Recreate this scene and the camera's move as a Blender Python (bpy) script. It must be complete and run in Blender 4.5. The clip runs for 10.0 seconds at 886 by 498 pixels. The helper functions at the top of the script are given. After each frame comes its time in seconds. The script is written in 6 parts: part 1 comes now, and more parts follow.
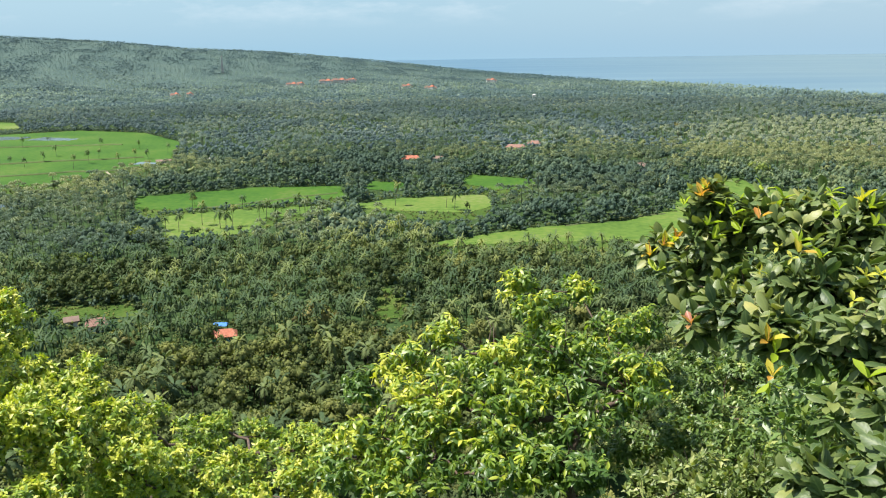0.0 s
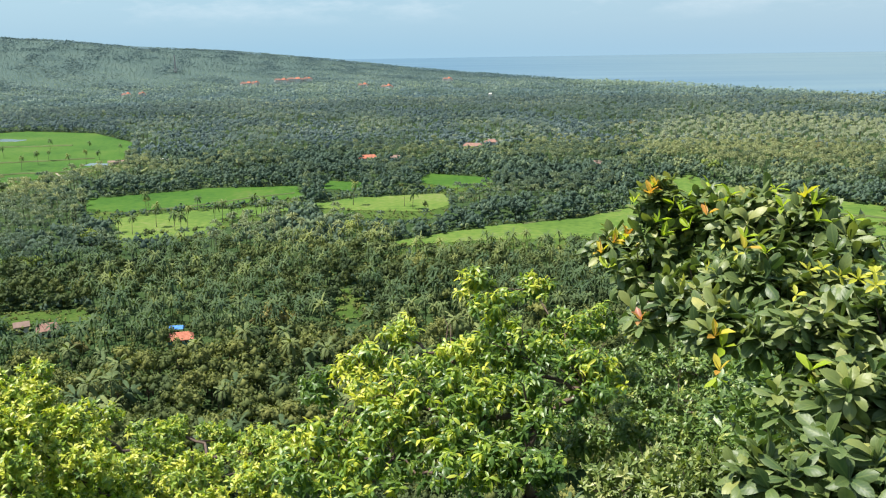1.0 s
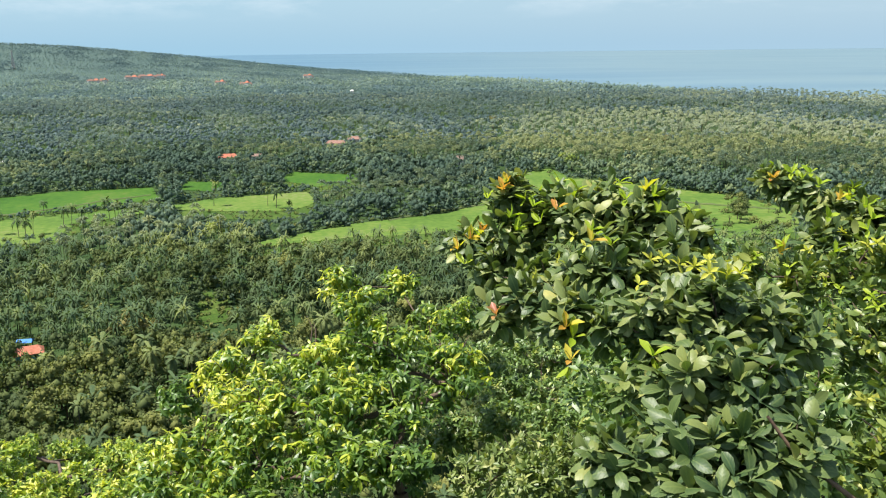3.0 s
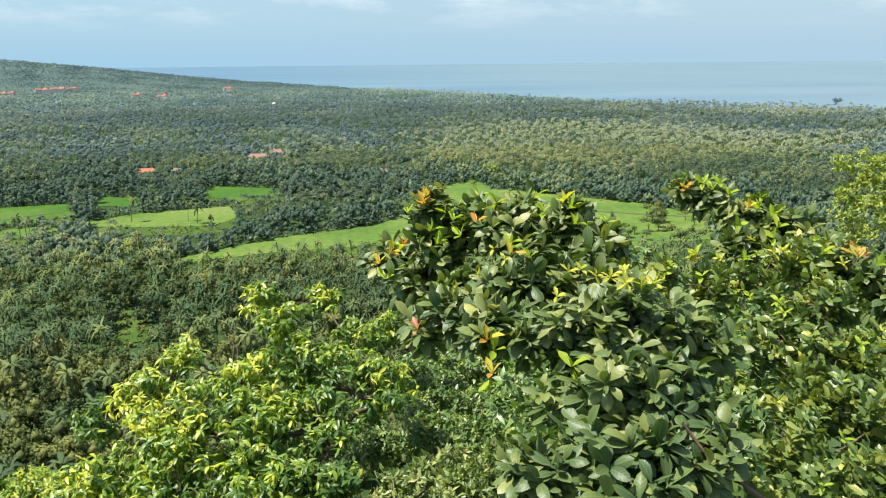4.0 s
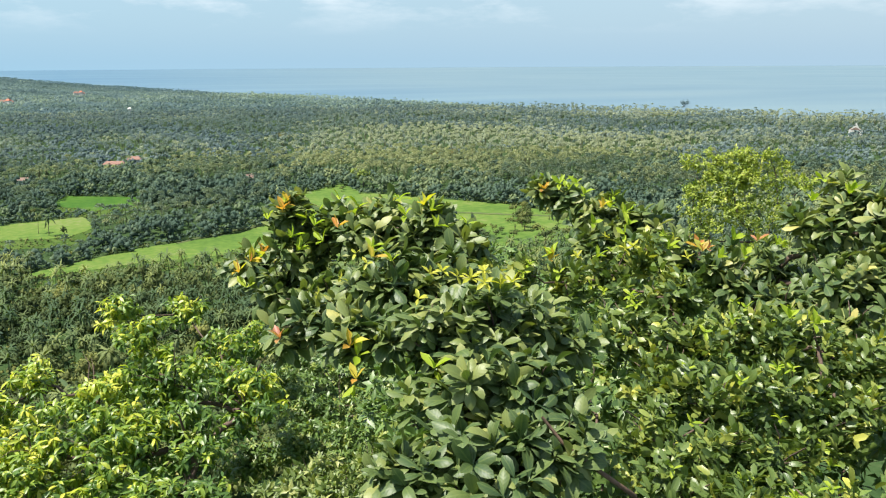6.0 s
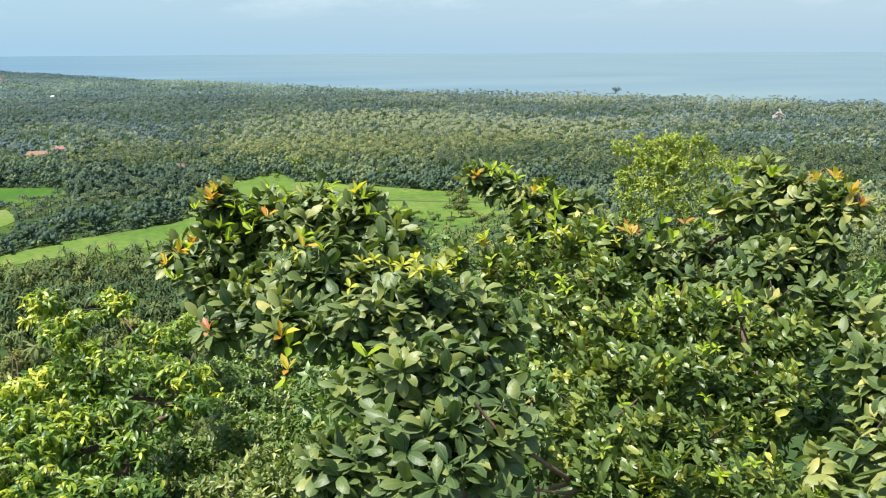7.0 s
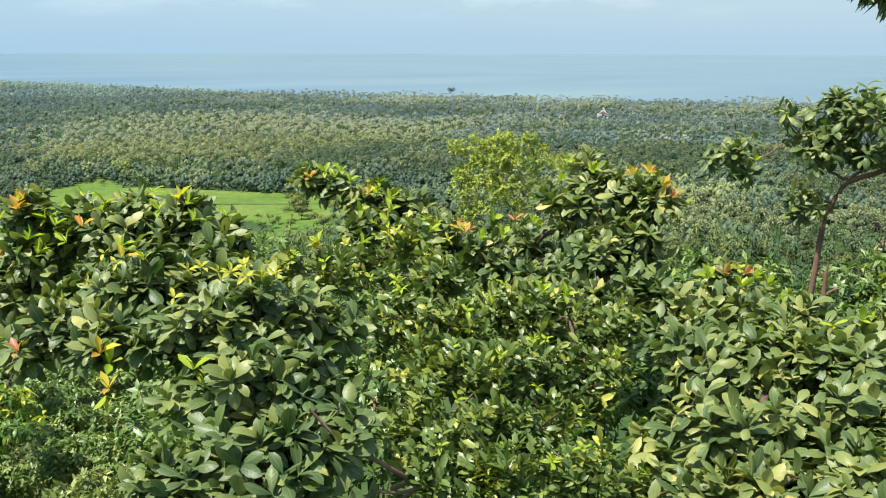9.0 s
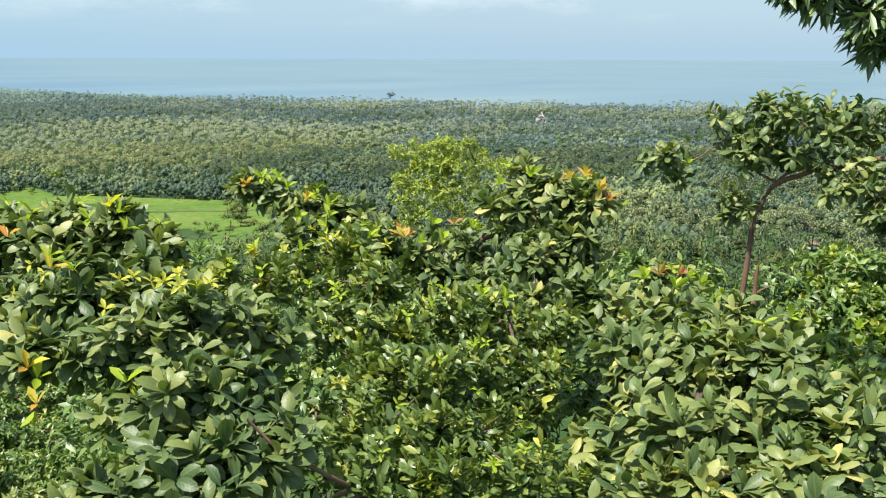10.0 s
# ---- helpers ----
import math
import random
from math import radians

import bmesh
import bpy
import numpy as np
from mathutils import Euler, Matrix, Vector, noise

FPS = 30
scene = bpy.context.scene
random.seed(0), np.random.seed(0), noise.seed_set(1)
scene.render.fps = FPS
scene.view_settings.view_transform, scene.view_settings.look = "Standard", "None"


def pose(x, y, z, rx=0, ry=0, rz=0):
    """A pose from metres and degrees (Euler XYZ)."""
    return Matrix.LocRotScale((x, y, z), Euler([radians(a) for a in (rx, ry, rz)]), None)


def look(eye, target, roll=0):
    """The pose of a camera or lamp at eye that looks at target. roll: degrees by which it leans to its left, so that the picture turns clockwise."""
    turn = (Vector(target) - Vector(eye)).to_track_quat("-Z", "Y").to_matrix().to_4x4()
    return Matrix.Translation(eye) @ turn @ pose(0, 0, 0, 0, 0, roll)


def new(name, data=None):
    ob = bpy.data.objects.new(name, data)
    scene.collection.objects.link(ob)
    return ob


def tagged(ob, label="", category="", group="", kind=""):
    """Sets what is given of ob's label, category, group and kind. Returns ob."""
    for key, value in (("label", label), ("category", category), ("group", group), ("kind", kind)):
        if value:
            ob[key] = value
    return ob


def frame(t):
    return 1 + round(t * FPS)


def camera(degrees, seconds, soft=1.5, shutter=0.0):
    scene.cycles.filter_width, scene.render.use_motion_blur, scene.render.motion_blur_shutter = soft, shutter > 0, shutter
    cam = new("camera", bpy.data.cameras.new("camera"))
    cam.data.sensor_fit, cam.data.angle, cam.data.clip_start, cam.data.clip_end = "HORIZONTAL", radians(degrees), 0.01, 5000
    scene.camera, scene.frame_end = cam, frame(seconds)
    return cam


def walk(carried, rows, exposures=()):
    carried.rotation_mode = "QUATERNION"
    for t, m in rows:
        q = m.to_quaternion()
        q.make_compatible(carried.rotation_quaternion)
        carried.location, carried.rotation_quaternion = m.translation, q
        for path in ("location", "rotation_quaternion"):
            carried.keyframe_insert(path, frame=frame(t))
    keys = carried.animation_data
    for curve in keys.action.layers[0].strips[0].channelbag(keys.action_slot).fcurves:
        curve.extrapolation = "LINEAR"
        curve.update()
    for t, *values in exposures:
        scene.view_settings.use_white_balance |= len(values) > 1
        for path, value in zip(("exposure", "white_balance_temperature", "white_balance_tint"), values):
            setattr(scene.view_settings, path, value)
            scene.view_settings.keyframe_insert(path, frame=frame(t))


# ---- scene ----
from mathutils.geometry import tessellate_polygon

cam = camera(55.68, 10.0, soft=1.15)
# seconds, place, yaw, pitch, lean to the right
ROWS = [
    (0.0, 0.000, 0.000, 110.000, 0.00, -13.06, 0.90),
    (0.5, 0.024, 0.000, 110.000, -1.24, -13.00, 0.93),
    (1.0, 0.040, 0.006, 110.003, -2.90, -13.18, 0.93),
    (1.5, 0.058, 0.010, 110.005, -4.90, -13.30, 0.86),
    (2.0, 0.071, 0.018, 110.004, -7.12, -13.44, 0.85),
    (2.5, 0.089, 0.023, 110.005, -9.55, -13.65, 0.76),
    (4.0, 0.148, 0.039, 110.022, -17.41, -12.75, 0.56),
    (4.5, 0.161, 0.037, 110.019, -19.62, -12.28, 0.48),
    (5.0, 0.174, 0.040, 110.020, -22.05, -12.18, 0.49),
    (5.5, 0.187, 0.035, 110.020, -24.38, -12.28, 0.41),
    (7.0, 0.235, 0.027, 110.018, -30.83, -13.45, 0.29),
    (7.5, 0.255, 0.025, 110.018, -33.63, -13.85, 0.21),
    (8.0, 0.272, 0.023, 110.017, -36.43, -13.94, 0.14),
    (8.5, 0.285, 0.015, 110.018, -39.33, -13.73, 0.04),
    (9.0, 0.298, 0.016, 110.016, -41.84, -13.44, -0.13),
    (9.5, 0.305, 0.010, 110.015, -44.04, -13.26, -0.30),
    (10.0, 0.314, 0.009, 110.016, -45.92, -13.10, -0.20),
]


def eye_pose(x, y, z, yaw, pitch, lean):
    a, b = radians(yaw), radians(pitch)
    way = Vector((-math.sin(a) * math.cos(b), math.cos(a) * math.cos(b), math.sin(b)))
    return look((x, y, z), Vector((x, y, z)) + way, -lean)


EXPOSURES = [(0.0, 1.02), (2.5, 1.03), (5.0, 1.07), (10.0, 1.08)]
walk(cam, [(t, eye_pose(*row)) for t, *row in ROWS], EXPOSURES)

# ---- daylight: hazy sky, broken cloud, one sun ----
SUN_AZ, SUN_EL = -82.0, 63.0
world = bpy.data.worlds.new("sky")
scene.world = world
world.use_nodes = True
wn, wl = world.node_tree.nodes, world.node_tree.links
wn.clear()
w_out = wn.new("ShaderNodeOutputWorld")
w_bg = wn.new("ShaderNodeBackground")
w_bg.inputs["Strength"].default_value = 0.076
w_sky = wn.new("ShaderNodeTexSky")
w_sky.sky_type = "NISHITA"
w_sky.sun_disc = False
w_sky.sun_elevation = radians(SUN_EL)
w_sky.sun_rotation = radians(SUN_AZ)
w_sky.altitude = 100
w_sky.air_density, w_sky.dust_density, w_sky.ozone_density = 1.2, 2.0, 1.5
w_co = wn.new("ShaderNodeTexCoord")
w_xyz = wn.new("ShaderNodeSeparateXYZ")
wl.new(w_co.outputs["Generated"], w_xyz.inputs[0])
# thin haze: the lower sky goes to one pale blue
w_hz = wn.new("ShaderNodeMapRange")
w_hz.inputs["From Min"].default_value, w_hz.inputs["From Max"].default_value = -0.05, 0.30
w_hz.inputs["To Min"].default_value, w_hz.inputs["To Max"].default_value = 0.9, 0.25
wl.new(w_xyz.outputs["Z"], w_hz.inputs["Value"])
w_mix = wn.new("ShaderNodeMix")
w_mix.data_type = "RGBA"
w_side = wn.new("ShaderNodeMapRange")
w_side.inputs["From Min"].default_value, w_side.inputs["From Max"].default_value = -0.1, 0.85
wl.new(w_xyz.outputs["X"], w_side.inputs["Value"])
w_pale = wn.new("ShaderNodeMix")
w_pale.data_type = "RGBA"
w_pale.inputs["A"].default_value, w_pale.inputs["B"].default_value = (2.6, 4.55, 6.1, 1), (3.15, 4.6, 5.85, 1)
wl.new(w_side.outputs["Result"], w_pale.inputs["Factor"])
wl.new(w_pale.outputs["Result"], w_mix.inputs["B"])
wl.new(w_hz.outputs["Result"], w_mix.inputs["Factor"])
wl.new(w_sky.outputs["Color"], w_mix.inputs["A"])
# clouds: soft white banks above four degrees
w_map = wn.new("ShaderNodeMapping")
w_map.inputs["Scale"].default_value = (3.0, 3.0, 11.0)
wl.new(w_co.outputs["Generated"], w_map.inputs["Vector"])
w_noise = wn.new("ShaderNodeTexNoise")
w_noise.inputs["Scale"].default_value, w_noise.inputs["Detail"].default_value = 2.2, 8
w_noise.inputs["Roughness"].default_value = 0.62
wl.new(w_map.outputs["Vector"], w_noise.inputs["Vector"])
w_cl = wn.new("ShaderNodeMapRange")
w_cl.inputs["From Min"].default_value, w_cl.inputs["From Max"].default_value = 0.5, 0.78
wl.new(w_noise.outputs["Fac"], w_cl.inputs["Value"])
w_lo = wn.new("ShaderNodeMapRange")
w_lo.inputs["From Min"].default_value, w_lo.inputs["From Max"].default_value = 0.03, 0.075
wl.new(w_xyz.outputs["Z"], w_lo.inputs["Value"])
w_mul = wn.new("ShaderNodeMath")
w_mul.operation = "MULTIPLY"
wl.new(w_cl.outputs["Result"], w_mul.inputs[0])
wl.new(w_lo.outputs["Result"], w_mul.inputs[1])
w_mix2 = wn.new("ShaderNodeMix")
w_mix2.data_type = "RGBA"
w_mix2.inputs["B"].default_value = (6.1, 6.7, 7.1, 1)
wl.new(w_mul.outputs[0], w_mix2.inputs["Factor"])
wl.new(w_mix.outputs["Result"], w_mix2.inputs["A"])
wl.new(w_mix2.outputs["Result"], w_bg.inputs["Color"])
wl.new(w_bg.outputs[0], w_out.inputs["Surface"])

sun_data = bpy.data.lights.new("sun", "SUN")
sun_data.energy, sun_data.angle, sun_data.color = 4.5, radians(2.0), (1.0, 0.95, 0.86)
sun = new("sun", sun_data)
a, b = radians(SUN_AZ), radians(SUN_EL)
sun.matrix_world = look((400 * math.sin(a) * math.cos(b), 400 * math.cos(a) * math.cos(b), 110 + 400 * math.sin(b)), (0, 0, 110))


# ---- materials ----
def material(name):
    m = bpy.data.materials.new(name)
    m.use_nodes = True
    n, l = m.node_tree.nodes, m.node_tree.links
    return m, n, l, n["Principled BSDF"]


def ramp(n, stops):
    r = n.new("ShaderNodeValToRGB")
    while len(r.color_ramp.elements) < len(stops):
        r.color_ramp.elements.new(0.5)
    for e, (p, c) in zip(r.color_ramp.elements, stops):
        e.position, e.color = p, (*c, 1)
    return r


def foliage(name, stops, rough=0.45, through_light=0.3, vein=0.25, spec=0.5, glow=(1.25, 1.35, 0.45), margin=0.0):
    """Leaves: colour by each leaf's own tone, a paler midrib, light through the blade."""
    m, n, l, p = material(name)
    at = n.new("ShaderNodeAttribute")
    at.attribute_name = "leafco"
    s = n.new("ShaderNodeSeparateXYZ")
    l.new(at.outputs["Vector"], s.inputs[0])
    r = ramp(n, stops)
    grain = n.new("ShaderNodeTexNoise")
    grain.inputs["Scale"].default_value, grain.inputs["Detail"].default_value = 18, 3
    geo = n.new("ShaderNodeNewGeometry")
    l.new(geo.outputs["Position"], grain.inputs["Vector"])
    ma = n.new("ShaderNodeMath")
    ma.operation = "MULTIPLY_ADD"
    ma.inputs[1].default_value = 0.25
    l.new(grain.outputs["Fac"], ma.inputs[0])
    sub = n.new("ShaderNodeMath")
    sub.operation = "SUBTRACT"
    sub.inputs[1].default_value = 0.125
    l.new(s.outputs["Z"], sub.inputs[0])
    l.new(sub.outputs[0], ma.inputs[2])
    l.new(ma.outputs[0], r.inputs["Fac"])
    rib = n.new("ShaderNodeMapRange")
    rib.inputs["From Min"].default_value, rib.inputs["From Max"].default_value = 0.0, 0.22
    rib.inputs["To Min"].default_value, rib.inputs["To Max"].default_value = vein, 0.0
    ab = n.new("ShaderNodeMath")
    ab.operation = "ABSOLUTE"
    l.new(s.outputs["X"], ab.inputs[0])
    l.new(ab.outputs[0], rib.inputs["Value"])
    mix = n.new("ShaderNodeMix")
    mix.data_type = "RGBA"
    mix.inputs["B"].default_value = (0.23, 0.28, 0.08, 1)
    l.new(rib.outputs["Result"], mix.inputs["Factor"])
    l.new(r.outputs["Color"], mix.inputs["A"])
    # side veins run from the midrib to the edge
    if vein:
        slant = n.new("ShaderNodeMath")
        slant.operation = "MULTIPLY_ADD"
        slant.inputs[1].default_value = -0.22
        l.new(ab.outputs[0], slant.inputs[0])
        l.new(s.outputs["Y"], slant.inputs[2])
        wave = n.new("ShaderNodeMath")
        wave.operation = "MULTIPLY"
        wave.inputs[1].default_value = 42.0
        l.new(slant.outputs[0], wave.inputs[0])
        sine = n.new("ShaderNodeMath")
        sine.operation = "SINE"
        l.new(wave.outputs[0], sine.inputs[0])
        band = n.new("ShaderNodeMapRange")
        band.inputs["From Min"].default_value, band.inputs["From Max"].default_value = 0.3, 1.0
        band.inputs["To Min"].default_value, band.inputs["To Max"].default_value = 0.0, 0.07
        l.new(sine.outputs[0], band.inputs["Value"])
        side = n.new("ShaderNodeMix")
        side.data_type = "RGBA"
        side.inputs["B"].default_value = (0.20, 0.24, 0.08, 1)
        l.new(band.outputs["Result"], side.inputs["Factor"])
        l.new(mix.outputs["Result"], side.inputs["A"])
        mix = side
        bp = n.new("ShaderNodeBump")
        bp.inputs["Strength"].default_value, bp.inputs["Distance"].default_value = 0.07, 0.003
        l.new(sine.outputs[0], bp.inputs["Height"])
        l.new(bp.outputs[0], p.inputs["Normal"])
    # margins and tips of old leaves turn pale olive
    if margin:
        far_out = n.new("ShaderNodeMath")
        far_out.operation = "MULTIPLY"
        l.new(ab.outputs[0], far_out.inputs[0])
        l.new(s.outputs["Y"], far_out.inputs[1])
        fade = n.new("ShaderNodeMapRange")
        fade.inputs["From Min"].default_value, fade.inputs["From Max"].default_value = 0.12, 0.75
        fade.inputs["To Min"].default_value, fade.inputs["To Max"].default_value = 0.0, margin
        l.new(far_out.outputs[0], fade.inputs["Value"])
        rim = n.new("ShaderNodeMix")
        rim.data_type = "RGBA"
        rim.inputs["B"].default_value = (0.27, 0.30, 0.10, 1)
        l.new(fade.outputs["Result"], rim.inputs["Factor"])
        l.new(mix.outputs["Result"], rim.inputs["A"])
        mix = rim
    l.new(mix.outputs["Result"], p.inputs["Base Color"])
    p.inputs["Roughness"].default_value = rough
    p.inputs["Specular IOR Level"].default_value = spec
    t = n.new("ShaderNodeBsdfTranslucent")
    warm = n.new("ShaderNodeMix")
    warm.data_type, warm.blend_type = "RGBA", "MULTIPLY"
    warm.inputs["Factor"].default_value = 1.0
    warm.inputs["B"].default_value = (*glow, 1)
    l.new(mix.outputs["Result"], warm.inputs["A"])
    l.new(warm.outputs["Result"], t.inputs["Color"])
    ms = n.new("ShaderNodeMixShader")
    ms.inputs["Fac"].default_value = through_light
    l.new(p.outputs[0], ms.inputs[1])
    l.new(t.outputs[0], ms.inputs[2])
    l.new(ms.outputs[0], n["Material Output"].inputs["Surface"])
    return m


def mottled(name, stops, scale=1.0, rough=0.9, bump=0.0, fine=12.0, metal=0.0, spec=0.5):
    """A plain surface with stains at one scale and grain at a finer one."""
    m, n, l, p = material(name)
    co = n.new("ShaderNodeTexCoord")
    one, two = n.new("ShaderNodeTexNoise"), n.new("ShaderNodeTexNoise")
    one.inputs["Scale"].default_value, one.inputs["Detail"].default_value = scale, 5
    two.inputs["Scale"].default_value, two.inputs["Detail"].default_value = scale * fine, 4
    l.new(co.outputs["Object"], one.inputs["Vector"])
    l.new(co.outputs["Object"], two.inputs["Vector"])
    ma = n.new("ShaderNodeMath")
    ma.operation = "MULTIPLY_ADD"
    ma.inputs[1].default_value = 0.45
    l.new(two.outputs["Fac"], ma.inputs[0])
    half = n.new("ShaderNodeMath")
    half.operation = "MULTIPLY"
    half.inputs[1].default_value = 0.55
    l.new(one.outputs["Fac"], half.inputs[0])
    l.new(half.outputs[0], ma.inputs[2])
    r = ramp(n, stops)
    l.new(ma.outputs[0], r.inputs["Fac"])
    l.new(r.outputs["Color"], p.inputs["Base Color"])
    p.inputs["Roughness"].default_value, p.inputs["Metallic"].default_value = rough, metal
    p.inputs["Specular IOR Level"].default_value = spec
    if bump:
        bp = n.new("ShaderNodeBump")
        bp.inputs["Strength"].default_value, bp.inputs["Distance"].default_value = bump, 0.3 / scale / fine
        l.new(two.outputs["Fac"], bp.inputs["Height"])
        l.new(bp.outputs[0], p.inputs["Normal"])
    return m


M_CASHEW = foliage("cashew leaf", [(0.0, (0.041, 0.085, 0.031)), (0.4, (0.099, 0.149, 0.043)), (0.7, (0.211, 0.242, 0.07)), (0.9, (0.32, 0.326, 0.106)), (1.0, (0.477, 0.423, 0.133))], 0.47, 0.25, 0.32, 0.42, margin=0.2)
M_LIME_LEAF = foliage("young lime leaf", [(0.0, (0.24, 0.35, 0.024)), (1.0, (0.38, 0.46, 0.045))], 0.4, 0.42, 0.08, 0.3)
M_YELLOW_LEAF = foliage("young yellow leaf", [(0.0, (0.40, 0.42, 0.045)), (1.0, (0.52, 0.50, 0.08))], 0.4, 0.38, 0.08, 0.3)
M_RED_LEAF = foliage("young red leaf", [(0.0, (0.54, 0.23, 0.06)), (0.35, (0.58, 0.36, 0.06)), (1.0, (0.54, 0.52, 0.06))], 0.4, 0.42, 0.08, 0.3)
M_PINK_LEAF = foliage("young pink leaf", [(0.0, (0.46, 0.17, 0.12)), (0.6, (0.48, 0.27, 0.10)), (1.0, (0.40, 0.40, 0.07))], 0.4, 0.4, 0.08, 0.3)
M_SMALL = foliage("small leaf", [(0.0, (0.065, 0.113, 0.03)), (0.5, (0.138, 0.199, 0.045)), (0.8, (0.266, 0.297, 0.059)), (1.0, (0.462, 0.463, 0.081))], 0.4, 0.28)
M_MANGO = foliage("mango leaf", [(0.0, (0.040, 0.100, 0.022)), (0.45, (0.096, 0.180, 0.030)), (0.72, (0.235, 0.330, 0.036)), (0.88, (0.430, 0.480, 0.050)), (1.0, (0.540, 0.530, 0.070))], 0.4, 0.34, 0.2, 0.5)
M_SHRUB = foliage("shrub leaf", [(0.0, (0.055, 0.108, 0.027)), (0.6, (0.124, 0.207, 0.046)), (1.0, (0.321, 0.358, 0.080))], 0.42, 0.22)
M_PALE = foliage("pale shrub leaf", [(0.0, (0.058, 0.105, 0.023)), (0.6, (0.164, 0.222, 0.058)), (1.0, (0.351, 0.374, 0.129))], 0.45, 0.25)
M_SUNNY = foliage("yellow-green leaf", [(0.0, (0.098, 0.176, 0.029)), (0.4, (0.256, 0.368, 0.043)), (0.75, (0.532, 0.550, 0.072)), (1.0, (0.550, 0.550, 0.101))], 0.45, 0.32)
M_LIMETREE = foliage("lime tree leaf", [(0.0, (0.157, 0.216, 0.037)), (0.6, (0.325, 0.394, 0.06)), (1.0, (0.526, 0.529, 0.106))], 0.5, 0.35)
M_ROUND = foliage("round leaf", [(0.0, (0.064, 0.126, 0.022)), (0.6, (0.161, 0.24, 0.034)), (1.0, (0.386, 0.41, 0.055))], 0.45, 0.3)
M_DROOP = foliage("drooping leaf", [(0.0, (0.068, 0.117, 0.055)), (0.7, (0.138, 0.206, 0.086)), (1.0, (0.247, 0.325, 0.117))], 0.4, 0.15)
M_FROND = foliage("palm frond", [(0.0, (0.041, 0.078, 0.042)), (0.45, (0.087, 0.127, 0.055)), (0.75, (0.204, 0.231, 0.079)), (1.0, (0.234, 0.262, 0.092))], 0.7, 0.2, 0.0, 0.1)
# coastal trees: air haze painted in as paler, bluer leaf colour
M_FROND_COAST_HAZE = foliage("hazed coastal palm frond", [(0.0, (0.088, 0.132, 0.132)), (0.45, (0.14, 0.195, 0.189)), (0.75, (0.219, 0.267, 0.215)), (1.0, (0.345, 0.379, 0.257))], 0.7, 0.35, 0.0, 0.1, (1.05, 1.1, 0.9))
M_CANOPY_COAST_HAZE = foliage("hazed coastal tree canopy", [(0.0, (0.077, 0.12, 0.124)), (0.5, (0.118, 0.167, 0.168)), (0.8, (0.178, 0.231, 0.198)), (1.0, (0.286, 0.322, 0.228))], 0.7, 0.35, 0.0, 0.1, (1.05, 1.1, 0.9))
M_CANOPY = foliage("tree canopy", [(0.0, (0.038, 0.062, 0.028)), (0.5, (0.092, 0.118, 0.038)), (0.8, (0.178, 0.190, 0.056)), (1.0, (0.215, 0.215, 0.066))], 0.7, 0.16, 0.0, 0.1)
# trees of the plain: a lighter haze painted into the leaf colour
M_FROND_PLAIN_HAZE = foliage("hazed plain palm frond", [(0.0, (0.066, 0.107, 0.092)), (0.45, (0.118, 0.167, 0.121)), (0.75, (0.205, 0.245, 0.139)), (1.0, (0.315, 0.345, 0.185))], 0.7, 0.3, 0.0, 0.1, (1.05, 1.1, 0.9))
M_CANOPY_PLAIN_HAZE = foliage("hazed plain tree canopy", [(0.0, (0.046, 0.08, 0.06)), (0.5, (0.088, 0.134, 0.091)), (0.8, (0.165, 0.212, 0.106)), (1.0, (0.275, 0.312, 0.132))], 0.7, 0.25, 0.0, 0.1, (1.05, 1.1, 0.9))
# ridge trees: distance haze painted into the leaf colour
M_FROND_RIDGE_HAZE = foliage("hazed ridge palm", [(0.0, (0.078, 0.130, 0.138)), (0.4, (0.128, 0.190, 0.182)), (0.7, (0.205, 0.275, 0.228)), (1.0, (0.310, 0.385, 0.290))], 0.7, 0.35, 0.0, 0.1, (1.05, 1.1, 0.9))
M_CANOPY_RIDGE_HAZE = foliage("hazed ridge canopy", [(0.0, (0.072, 0.122, 0.134)), (0.4, (0.116, 0.174, 0.174)), (0.7, (0.180, 0.248, 0.215)), (1.0, (0.280, 0.350, 0.275))], 0.7, 0.35, 0.0, 0.1, (1.05, 1.1, 0.9))
M_BARK = mottled("bark", [(0.3, (0.039, 0.027, 0.020)), (0.55, (0.101, 0.066, 0.047)), (0.75, (0.172, 0.125, 0.094))], 6, 0.9, 0.5)
M_BROWNBARK = mottled("brown bark", [(0.3, (0.085, 0.050, 0.030)), (0.55, (0.165, 0.100, 0.062)), (0.75, (0.24, 0.165, 0.115))], 7, 0.9, 0.5)
M_PALMBARK = mottled("palm bark", [(0.3, (0.050, 0.042, 0.034)), (0.7, (0.125, 0.108, 0.088))], 2, 0.9)
M_GROUND = mottled("undergrowth", [(0.34, (0.022, 0.046, 0.014)), (0.5, (0.034, 0.064, 0.020)), (0.62, (0.050, 0.076, 0.026)), (0.72, (0.072, 0.070, 0.036))], 0.03, 0.95, 0.0, 20, spec=0.1)
# far ground: distance haze painted in as a grey-blue tint
M_GROUND_HAZE = mottled("hazed far ground", [(0.34, (0.050, 0.084, 0.080)), (0.5, (0.068, 0.108, 0.098)), (0.66, (0.090, 0.130, 0.110))], 0.01, 0.95, 0.0, 14, spec=0.1)
M_FIELD = mottled("paddy", [(0.36, (0.025, 0.076, 0.008)), (0.47, (0.039, 0.101, 0.011)), (0.56, (0.053, 0.115, 0.013)), (0.66, (0.082, 0.122, 0.026))], 0.012, 0.85, 0.0, 16, spec=0.12)
